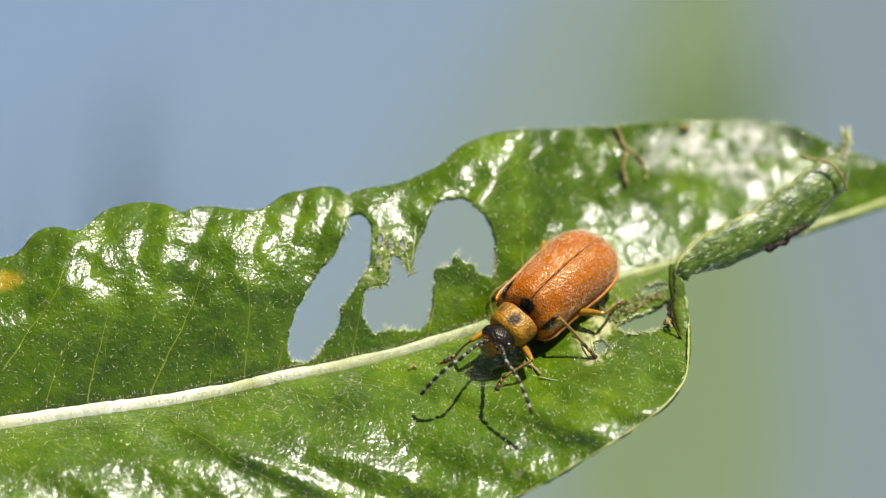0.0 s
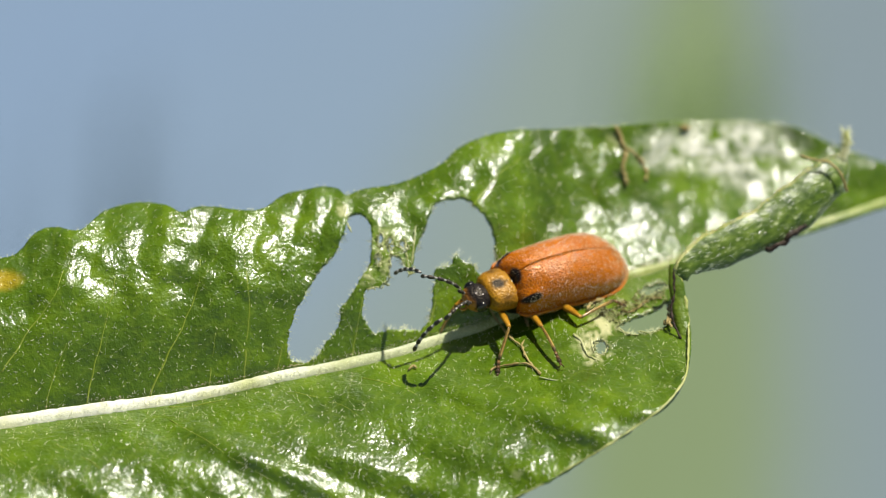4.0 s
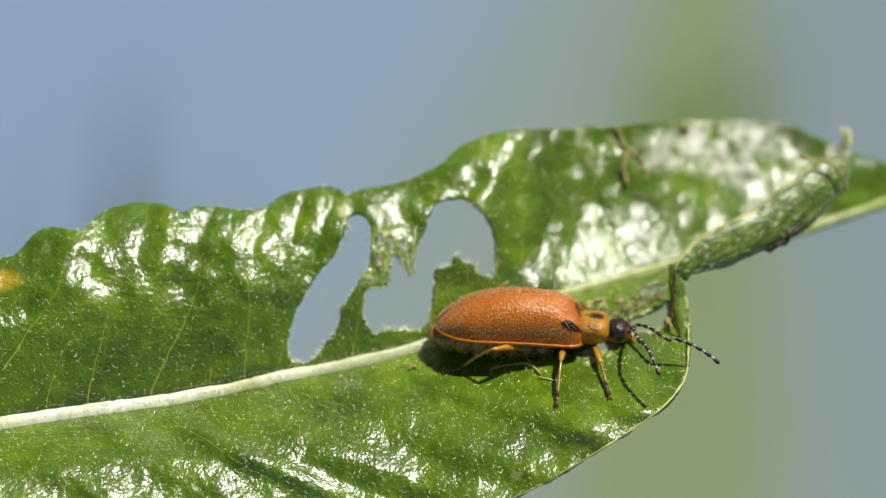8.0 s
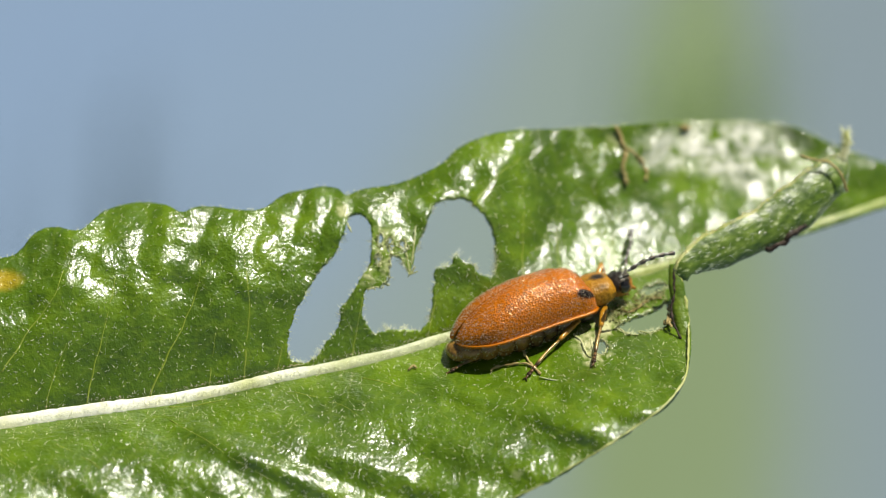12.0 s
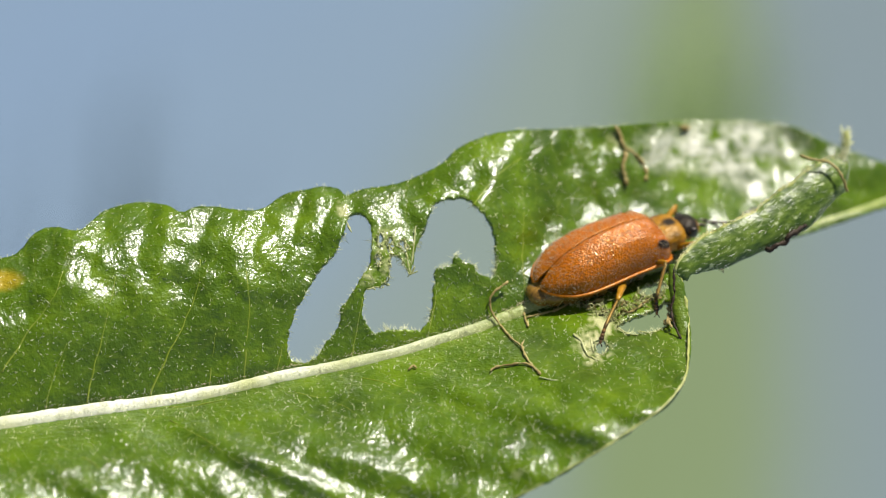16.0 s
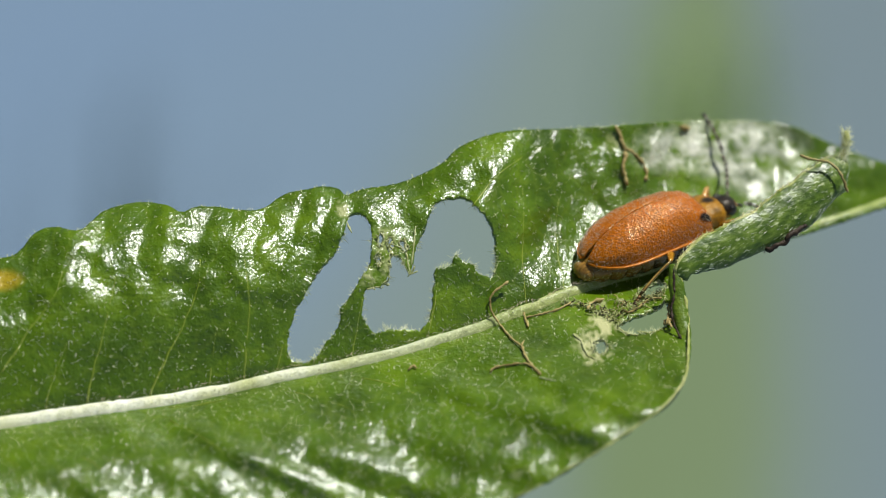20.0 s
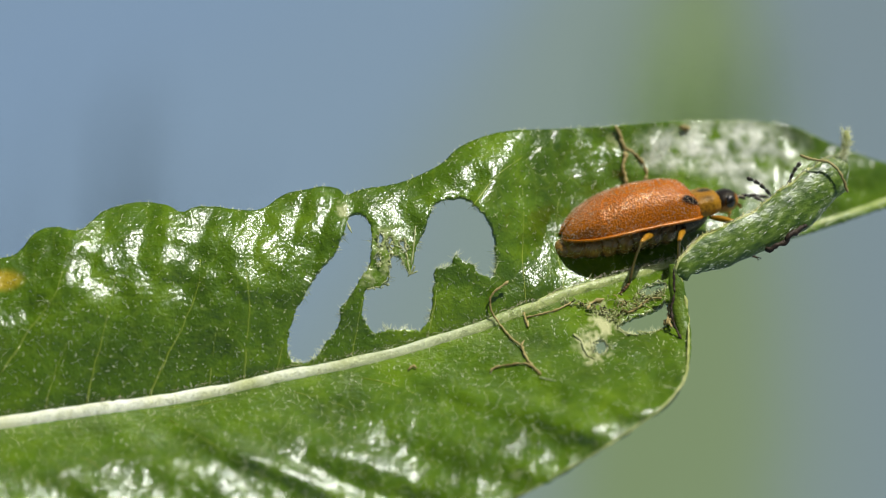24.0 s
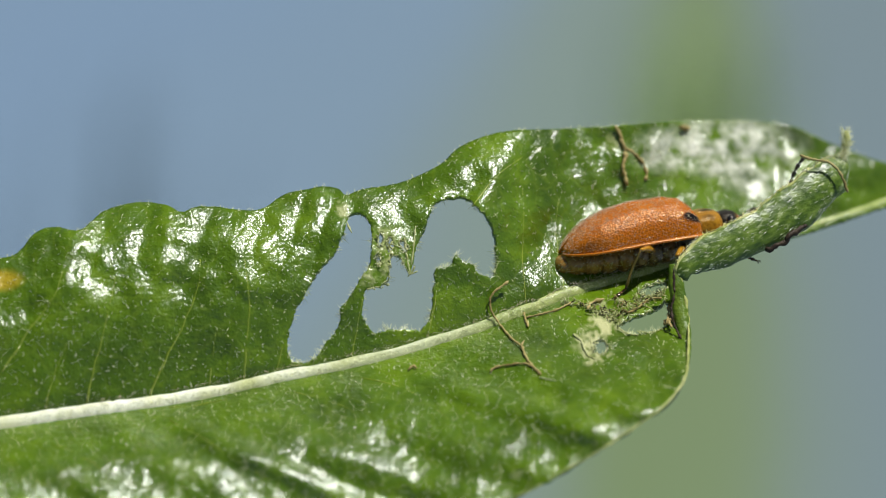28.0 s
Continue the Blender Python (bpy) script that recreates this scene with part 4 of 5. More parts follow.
    for sgn in (1, -1):
        part("eye", horn_mesh("eye", blob((2.20, sgn * 0.37, 0.93), (0.17, 0.13, 0.19), 16, 10), [EYE]), head, "bulging black eye")
    for sgn in (1, -1):
        path = [(2.44, sgn * 0.12, 0.76), (2.58, sgn * 0.14, 0.68), (2.62, sgn * 0.05, 0.60)]
        part("palp", horn_mesh("palp", sweep(spline(path, 0.05), 0.045, 7), [AMBER]), head)


build_body()

# joints: hips and reach of each pair of legs, in the body's space
HIP = {"front": (1.55, 0.42, 0.60), "middle": (0.70, 0.55, 0.50), "hind": (-0.25, 0.60, 0.50)}
FEMUR = {"front": 1.0, "middle": 1.1, "hind": 1.35}
TIBIA = {"front": 0.95, "middle": 1.1, "hind": 1.3}
STANCE = {"front": (2.35, 1.45), "middle": (0.75, 2.0), "hind": (-1.35, 1.75)}
FEELER_ROOT = (2.46, 0.15, 0.98)
FEELER_IN, FEELER_OUT = 1.5, 1.75


def limb_mesh(name, length, r0, r1, r2, mat):
    t = np.linspace(0, 1, 12)
    path = np.stack([t * length, 0 * t, 0.03 * length * np.sin(np.pi * t)], axis=1)
    rad = np.interp(t, [0, 0.12, 0.5, 0.92, 1.0], [r0 * 0.7, r0, r1, r2, r2 * 0.75])
    me = horn_mesh(name, sweep(path, rad, 12, 0.85, (0, 0, 1)), [mat])
    if mat is SHIN:
        # dark lengthwise stripes and dark knees
        stripe = [max(0.75 * (j in (2, 5, 9)), 0.7 * (s < 0.08), 0.8 * (s > 0.9)) for s in t for j in range(12)]
        attribute(me, "spot", np.array(stripe + [0.7, 0.7]))
    return me


def tarsus_mesh():
    pieces = []
    for x, l, r in ((0.0, 0.17, 0.06), (0.15, 0.14, 0.065), (0.27, 0.13, 0.08), (0.38, 0.13, 0.045)):
        pieces.append(sweep([(x, 0, 0), (x + l * 0.5, 0, 0), (x + l, 0, 0)], [r * 0.6, r, r * 0.75], 8, 0.6, (0, 0, 1)))
    for sgn in (1, -1):
        pieces.append(sweep(spline([(0.49, 0, 0), (0.54, sgn * 0.04, 0.01), (0.58, sgn * 0.07, -0.03)], 0.02), 0.016, 5))
    me = horn_mesh("tarsus", joined(pieces), [DARK_FOOT])
    far = np.array([v.co.x for v in me.vertices]) / (MM * SIZE)
    attribute(me, "spot", 0.75 * (np.abs(((far + 0.02) % 0.13) - 0.065) < 0.04))
    return me


def feeler_joint(length, r):
    """One joint of a feeler, pinched at its base, where it is pale."""
    me = horn_mesh("joint", sweep([(0, 0, 0), (length * 0.32, 0, 0), (length * 0.8, 0, 0), (length, 0, 0)], [r * 0.45, r * 0.8, r * 1.1, r * 0.7], 8), [FEELER, RING])
    me.polygons.foreach_set("material_index", np.array([1 if i < 8 else 0 for i in range(len(me.polygons))], dtype=np.int32))
    return me


def feeler(name, span, count, r):
    """A run of joints; the first carries the others."""
    me = feeler_joint(span / count, r)
    first = part(name, me, beetle, "black ringed feeler joints")
    for i in range(1, count):
        s = i / count
        ob = part("joint", me, first)
        ob.location = (span * s * SIZE * MM, 0, 0.40 * span * s * (1 - s) * SIZE * MM)
        ob.rotation_euler = (0, -math.atan(0.40 * (1 - 2 * s - 1 / count)), 0)
    return first


DARK_FOOT = horn("foot_brown", (0.12, 0.06, 0.018), (0.38, 0.21, 0.06), 0.18, 0.0, 9000, 0.6)
FEELER = horn("feeler_black", (0.025, 0.024, 0.023), (0.09, 0.082, 0.072), 0.4)
THIGH = horn("thigh_amber", (0.40, 0.18, 0.010), (0.70, 0.36, 0.03), 0.2, 0.005, 9000, 0.5)
SHIN = horn("shin_straw", (0.34, 0.20, 0.04), (0.66, 0.46, 0.14), 0.18, 0.006, 8000, 0.5)
RING = horn("feeler_pale_ring", (0.40, 0.38, 0.34), (0.62, 0.60, 0.55), 0.45)
legs, feelers = {}, {}


for pair in ("front", "middle", "hind"):
    for sgn in (1, -1):
        fat = 0.105 if pair != "hind" else 0.13
        legs[pair, sgn] = (part("femur", limb_mesh("femur", FEMUR[pair], 0.085, fat, 0.07, THIGH), beetle),
                           part("tibia", limb_mesh("tibia", TIBIA[pair], 0.048, 0.046, 0.055, SHIN), beetle),
                           part("tarsus", tarsus_mesh(), beetle, "dark brown clawed foot"))
for sgn in (1, -1):
    feelers[sgn] = (feeler("feeler_base", FEELER_IN, 5, 0.054), feeler("feeler_tip", FEELER_OUT, 6, 0.058))


# ---- hairs ----
def spikes(roots, ways, lengths, thick):
    """Fine tapered hairs, three-sided, all in one mesh."""
    verts, faces = [], []
    thin = np.broadcast_to(thick, (len(roots),))
    for p, w, n, thick in zip(roots, ways, lengths, thin):
        w = np.array(w) / (np.linalg.norm(w) + 1e-9)
        a = np.cross(w, (0.3, 0.5, 0.8))
        a /= np.linalg.norm(a) + 1e-9
        b = np.cross(w, a)
        k = len(verts)
        verts += [p + a * thick, p - a * thick * 0.5 + b * thick * 0.87, p - a * thick * 0.5 - b * thick * 0.87, p + w * n]
        faces += [(k, k + 1, k + 3), (k + 1, k + 2, k + 3), (k + 2, k, k + 3)]
    return verts, faces


def build_leaf_hairs():
    rng = np.random.RandomState(11)
    # over the blade
    tri = leaf_top[leaf_tris]
    mid = tri.mean(axis=1)
    near = np.where((mid[:, 0] > -15) & (mid[:, 0] < 14.5) & (mid[:, 2] > -8.5))[0]
    pick = np.concatenate([rng.choice(near, 6200), rng.choice(near[mid[near, 2] < rib_height(mid[near, 0])], 1800)])
    w = rng.dirichlet((1, 1, 1), len(pick))
    roots = (tri[pick] * w[:, :, None]).sum(axis=1)
    ways = leaf_nor[leaf_tris[pick, 0]] * 0.28 + rng.normal(0, 0.6, (len(pick), 3)) * np.array((1, 0.4, 1))
    tagged(part("hairs", mesh_of("hairs", *spikes(roots, ways, rng.uniform(0.04, 0.16, len(pick)), rng.uniform(0.006, 0.0145, len(pick))), [FUZZ]), leaf, "short white hairs"), kind="stuff")
    # fringes along the rim and round the bites
    roots, ways, reach = [], [], []
    for k, loop in enumerate(leaf_loops):
        nxt = np.roll(loop, -1, axis=0) - np.roll(loop, 1, axis=0)
        out = np.stack([nxt[:, 1], -nxt[:, 0]], axis=1)
        area = np.sum(loop[:, 0] * np.roll(loop[:, 1], -1) - loop[:, 1] * np.roll(loop[:, 0], -1))
        out *= np.sign(area) * (1 if k == 0 else -1) / (np.linalg.norm(out, axis=1)[:, None] + 1e-9)
        for p, o in zip(loop, out):
            tuft = max(0.0, noise.noise(Vector((p[0] * 2.6, 7.0, p[1] * 2.6))) + 0.15)
            for _ in range(3 if k else 1):
                if rng.rand() < 0.16 + 0.9 * tuft:
                    roots.append((p[0], float(leaf_depth(p[0], p[1])) + rng.uniform(0, 0.1), p[1]))
                    reach.append((0.5 + 0.6 * tuft) if k else 0.45)
                    ways.append((o[0] + rng.normal(0, 0.5), rng.normal(0, 0.5), o[1] + rng.normal(0, 0.5)))
    roots, reach = np.array(roots), np.array(reach)
    tagged(part("edge_hairs", mesh_of("edge_hairs", *spikes(roots, ways, rng.uniform(0.08, 0.40, len(roots)) * reach, 0.0115), [FUZZ]), leaf, "white fringe of fine hairs"), kind="stuff")
    # down along the midrib
    line = strand_on_leaf([(x, z) for x, z in zip(RIB_X, RIB_Z)], 0.12, 0.03)
    line = line[(line[:, 0] > -15) & (line[:, 0] < 9)]
    k = rng.randint(0, len(line), 4200)
    roots = line[k] + rng.normal(0, 0.11, (4200, 3))
    ways = rng.normal(0, 0.7, (4200, 3)) + np.array((0, -0.5, 0.3))
    tagged(part("rib_hairs", mesh_of("rib_hairs", *spikes(roots, ways, rng.uniform(0.05, 0.16, 4200), 0.008), [FUZZ]), leaf, "short white hairs on the midrib"), kind="stuff")
    # golden fringe where the midrib meets the blade
    k = rng.randint(1, len(line) - 1, 2600)
    wide = np.interp(line[k, 0], [-22, -14, -5, 2, 8, 14, 18], [0.36, 0.32, 0.27, 0.24, 0.16, 0.14, 0.12])
    roots = line[k] + np.array((0, 1.0, 0)) * 0.06 + np.array((0, 0, 1.0)) * (rng.choice((-1, 1), 2600) * wide * 1.05)[:, None] + rng.normal(0, 0.025, (2600, 3))
    ways = rng.normal(0, 0.6, (2600, 3)) + np.array((0.3, -0.5, 0.2))
    tagged(part("fringe", mesh_of("fringe", *spikes(roots, ways, rng.uniform(0.04, 0.12, 2600), 0.008), [DOWN]), leaf, "pale golden hairs beside the midrib"), kind="stuff")
    # wool on the rolled edge
    g = roll_grid
    a, b = g.shape[:2]
    nor = np.cross(np.gradient(g, axis=0), np.gradient(g, axis=1))
    nor /= np.linalg.norm(nor, axis=2)[:, :, None] + 1e-9
    nor *= np.where(nor[:, :, 1:2] > 0, -1.0, 1.0)
    i, j = rng.randint(4, a - 1, 5200), rng.randint(0, b, 5200)
    roots = g[i, j] + rng.normal(0, 0.04, (5200, 3))
    along = np.gradient(g, axis=0)[i, j]
    along /= np.linalg.norm(along, axis=1)[:, None] + 1e-9
    ways = nor[i, j] * 0.16 + along * 0.9 + rng.normal(0, 0.24, (5200, 3))
    tagged(part("wool", mesh_of("wool", *spikes(roots, ways, rng.uniform(0.08, 0.30, 5200), 0.0085), [WOOL]), leaf, "silky white wool on the underside"), kind="stuff")


build_leaf_hairs()


def build_rim_wool():
    """Pale beads of wool along the top of the roll."""
    rng = np.random.RandomState(15)
    top = np.array([row[np.argmax(row[:, 2])] for row in roll_grid])
    k = rng.randint(1, len(top) - 1, 1500)
    roots = top[k] + rng.normal(0, 0.04, (1500, 3)) + np.array((0, -0.05, 0.03))
    ways = rng.normal(0, 0.7, (1500, 3)) + np.array((0.2, -0.4, 0.4))
    tagged(part("rim_wool", mesh_of("rim_wool", *spikes(roots, ways, rng.uniform(0.04, 0.12, 1500), 0.015), [GOLD]), leaf, "white wool along the roll"), kind="stuff")


build_rim_wool()


def build_tip_wool():
    rng = np.random.RandomState(5)
    line = spline([(12.975, 3.0, 2.688), (13.173, 3.1, 3.08), (13.285, 3.1, 3.507), (13.248, 3.1, 3.878)], 0.03)
    k = rng.randint(0, len(line), 420)
    way = rng.normal(0, 1, (420, 3))
    way /= np.linalg.norm(way, axis=1)[:, None]
    tagged(part("tip_wool", mesh_of("tip_wool", *spikes(line[k] + way * 0.11, way + np.array((0.2, 0, 0.4)), rng.uniform(0.1, 0.3, 420), 0.012), [FUZZ]), leaf, "white wool on the tip"), kind="stuff")


build_tip_wool()


def build_beetle_down():
    """Short pale down that lies back on the wing cases, the neck shield and the head."""
    rng = np.random.RandomState(7)
    for ob in [o for o in beetle.children if o.name.startswith(("elytron", "pronotum", "head", "breast"))]:
        me = ob.data
        polys = [p for p in me.polygons if p.normal.dot(p.center - Vector((p.center.x, 0, 0.85 * SIZE * MM))) > 0 and (p.normal.z > 0.0 or ob.name.startswith("breast"))]
        area = np.array([p.area for p in polys])
        count = 2500 if ob.name.startswith("elytron") else 1300 if ob.name.startswith("pronotum") else 600
        roots, ways = [], []
        for k in rng.choice(len(polys), count, p=area / area.sum()):
            p = polys[k]
            roots.append((np.array([tuple(me.vertices[i].co) for i in p.vertices]) * rng.dirichlet([1] * len(p.vertices))[:, None]).sum(axis=0) / MM)
            ways.append(np.array(p.normal) * 0.22 + np.array((-0.9, 0, 0)) + rng.normal(0, 0.22, 3))
        v, f = spikes(roots, ways, rng.uniform(0.03, 0.085, len(roots)), 0.0056)
        tagged(part("down", mesh_of("down", v, f, [DOWN]), ob), kind="stuff")


build_beetle_down()


def build_belly_tufts():
    """White bristles along the seams of the belly."""
    rng = np.random.RandomState(9)
    for ob in [o for o in beetle.children if o.name.startswith(("abdomen", "breast"))]:
        polys = [p for p in ob.data.polygons if abs(p.normal.y) > 0.45]
        pick = [polys[i] for i in rng.randint(0, len(polys), 150)]
        roots = [np.array(p.center) / MM + rng.normal(0, 0.03, 3) for p in pick]
        ways = [np.array(p.normal) * 0.5 + np.array((-0.6, 0, -0.4)) + rng.normal(0, 0.3, 3) for p in pick]
        tagged(part("bristles", mesh_of("bristles", *spikes(roots, ways, rng.uniform(0.06, 0.14, 150), 0.008), [FUZZ]), ob), kind="stuff")


build_belly_tufts()


# ---- movement ----
# rows for walk(): seconds, head x y z, tail x y z, lean of the back away from the lens in degrees
BODY = ([(0, 1.274, -1.689, -3.206, 5.217, 1.911, 0.233, 17),
        (0.5, 1.366, -1.486, -2.894, 5.156, 2.114, 0.165, 20),
        (1, 1.17, -1.502, -2.823, 5.267, 2.098, 0.026, 23),
        (1.5, 1.016, -1.275, -2.616, 5.386, 2.145, -0.131, 30),
        (1.8, 0.889, -0.839, -2.237, 5.608, 2.401, -0.213, 32),
        (2, 0.602, -0.393, -1.901, 5.647, 2.577, -0.339, 34),
        (2.2, 0.564, -0.209, -1.76, 5.739, 2.671, -0.351, 35),
        (2.5, 0.537, -0.129, -1.618, 5.788, 2.661, -0.388, 36),
        (3, 0.269, -0.195, -1.311, 5.816, 2.595, -0.572, 37),
        (3.5, 0.395, -0.183, -1.312, 5.743, 2.607, -0.48, 37),
        (4.5, 0.86, -0.502, -2.113, 5.38, 2.738, -0.055, 27)]
    + [(5.5, 1.122, -1.083, -3.276, 4.608, 2.427, 0.332, 20),
        (5.7, 1.581, -1.326, -3.233, 4.352, 2.454, 0.498, 13),
        (5.9, 2.386, -1.824, -3.305, 3.339, 2.496, 0.756, 5),
        (6.1, 2.897, -1.875, -3.445, 2.895, 2.445, 0.867, 0),
        (6.3, 3.902, -1.922, -3.425, 1.928, 2.038, 0.588, 10),
        (6.5, 4.8, -1.974, -3.388, 0.545, 0.906, -0.563, 28),
        (6.7, 5.177, -1.519, -3.227, 0.108, 0.461, -1.266, 40),
        (7, 5.445, -0.694, -2.717, 0.005, 0.746, -1.65, 52),
        (7.5, 5.682, -0.484, -2.293, 0.138, 0.236, -2.255, 60),
        (8, 6.014, -0.442, -2.509, 0.336, -0.082, -2.194, 64),
        (8.5, 5.954, 0.099, -1.982, 0.286, -0.261, -2.424, 64)]
    + [(9, 6.075, 0.825, -1.343, 0.186, -0.075, -2.356, 68),
        (9.5, 6.053, 0.988, -1.363, 0, -0.092, -2.248, 70),
        (10, 6.281, 0.703, -1.694, 0.1, -0.377, -2.177, 72),
        (11, 6.348, 0.845, -1.62, 0.068, -0.235, -2.141, 72),
        (11.5, 5.986, 1.083, -1.201, 0.448, -0.357, -2.457, 68),
        (12, 6.184, 1.287, -0.825, 0.682, -0.333, -2.608, 62),
        (12.5, 6.28, 1.451, -0.722, 0.646, -0.349, -2.504, 61),
        (14.5, 7.587, 2.056, -0.063, 2.082, -0.824, -2.308, 60),
        (15, 7.669, 2.513, 0.459, 2.27, -0.367, -2.146, 59),
        (15.5, 8.319, 3.133, 0.841, 2.898, 0.343, -1.693, 52),
        (16, 8.704, 3.854, 1.101, 3.198, 1.154, -0.962, 45)]
    + [(17, 9.078, 3.784, 0.985, 3.332, 1.174, -0.941, 47),
        (18, 9.36, 4.017, 1.115, 3.843, 1.317, -0.736, 47),
        (19, 9.477, 4.859, 1.516, 4.337, 1.799, -0.411, 50),
        (20, 10.034, 5.194, 1.776, 4.78, 2.044, -0.142, 53),
        (20.5, 9.679, 5.329, 2.057, 4.832, 1.909, 0.037, 54),
        (21, 9.681, 5.211, 2.025, 4.675, 1.791, 0.107, 55),
        (21.5, 9.547, 5.106, 1.915, 4.436, 1.776, 0.057, 58),
        (23.5, 9.619, 4.543, 1.724, 3.68, 2.383, 0.445, 66),
        (24, 10.438, 4.478, 1.98, 3.686, 2.858, 0.57, 72),
        (25, 10.262, 4.424, 1.472, 4.096, 2.804, 0.544, 77),
        (28, 10.149, 4.196, 1.202, 4.014, 2.576, 0.114, 77)])
# feet set down: seconds, x and z on the leaf
FEET = {'front_left': [(0.0, 1.699, -4.443),
        (1.0, 1.664, -4.444),
        (2.0, 1.804, -4.476),
        (2.2, 1.773, -4.36),
        (2.5, 1.709, -4.113),
        (3.0, 1.503, -3.741),
        (3.5, 1.575, -3.74),
        (5.5, 2.282, -4.439),
        (5.8, 2.352, -4.439),
        (6.0, 4.359, -3.683),
        (6.2, 5.273, -3.545)],
    'middle_left': [(0.0, 4.836, -3.462), (2.0, 4.922, -3.496), (2.2, 3.56, -4.091), (3.5, 3.558, -4.124), (5.5, 4.661, -3.411), (5.9, 4.76, -3.203)],
    'hind_left': [(0.0, 5.948, -1.806), (3.5, 5.94, -1.895), (5.5, 5.584, -1.806)],
    'front_right': [(0.0, 0.072, -3.615),
        (1.0, 0.072, -3.615),
        (1.8, 0.109, -2.161),
        (5.4, -0.794, -3.535),
        (5.75, -0.848, -3.535),
        (5.9, 1.08, -4.515),
        (6.15, 0.958, -4.416),
        (6.3, 3.421, -4.859),
        (6.5, 3.485, -4.973),
        (6.7, 5.36, -5.378),
        (7.0, 5.157, -4.753),
        (7.5, 5.069, -4.754),
        (8.0, 5.193, -4.719),
        (8.5, 5.815, -4.154),
        (9.0, 6.571, -2.963),
        (9.5, 5.937, -3.405),
        (10.0, 6.074, -2.513),
        (11.0, 6.04, -2.478),
        (11.5, 5.87, -2.683),
        (12.0, 4.708, -3.784),
        (12.5, 4.667, -3.868),
        (14.5, 7.9, -0.7),
        (15.0, 7.9, -0.6)],
    'middle_right': [(6.3, 1.899, -3.566),
        (6.5, 2.149, -4.686),
        (6.7, 2.49, -5.014),
        (7.0, 2.49, -5.014),
        (7.4, 3.522, -4.924),
        (11.0, 3.525, -4.858),
        (11.4, 2.627, -4.136),
        (12.5, 2.721, -3.948),
        (14.5, 5.751, -3.251),
        (15.0, 5.77, -2.992),
        (15.4, 6.9, -2.0),
        (16.3, 6.9, -2.0),
        (17.0, 7.1, -1.5),
        (18.2, 7.1, -1.5),
        (19.0, 7.6, -0.9),
        (28.0, 7.6, -0.9)],
    'hind_right': [(6.6, 0.197, -3.954),
        (11.2, 0.197, -3.92),
        (12.5, 0.286, -3.92),
        (14.4, 3.887, -3.869),
        (15.5, 3.959, -3.835),
        (15.9, 5.043, -2.907),
        (19.0, 5.1, -2.855),
        (19.6, 6.223, -1.807),
        (21.5, 6.223, -1.807),
        (23.5, 5.897, -1.36),
        (28.0, 5.697, -1.539)]}
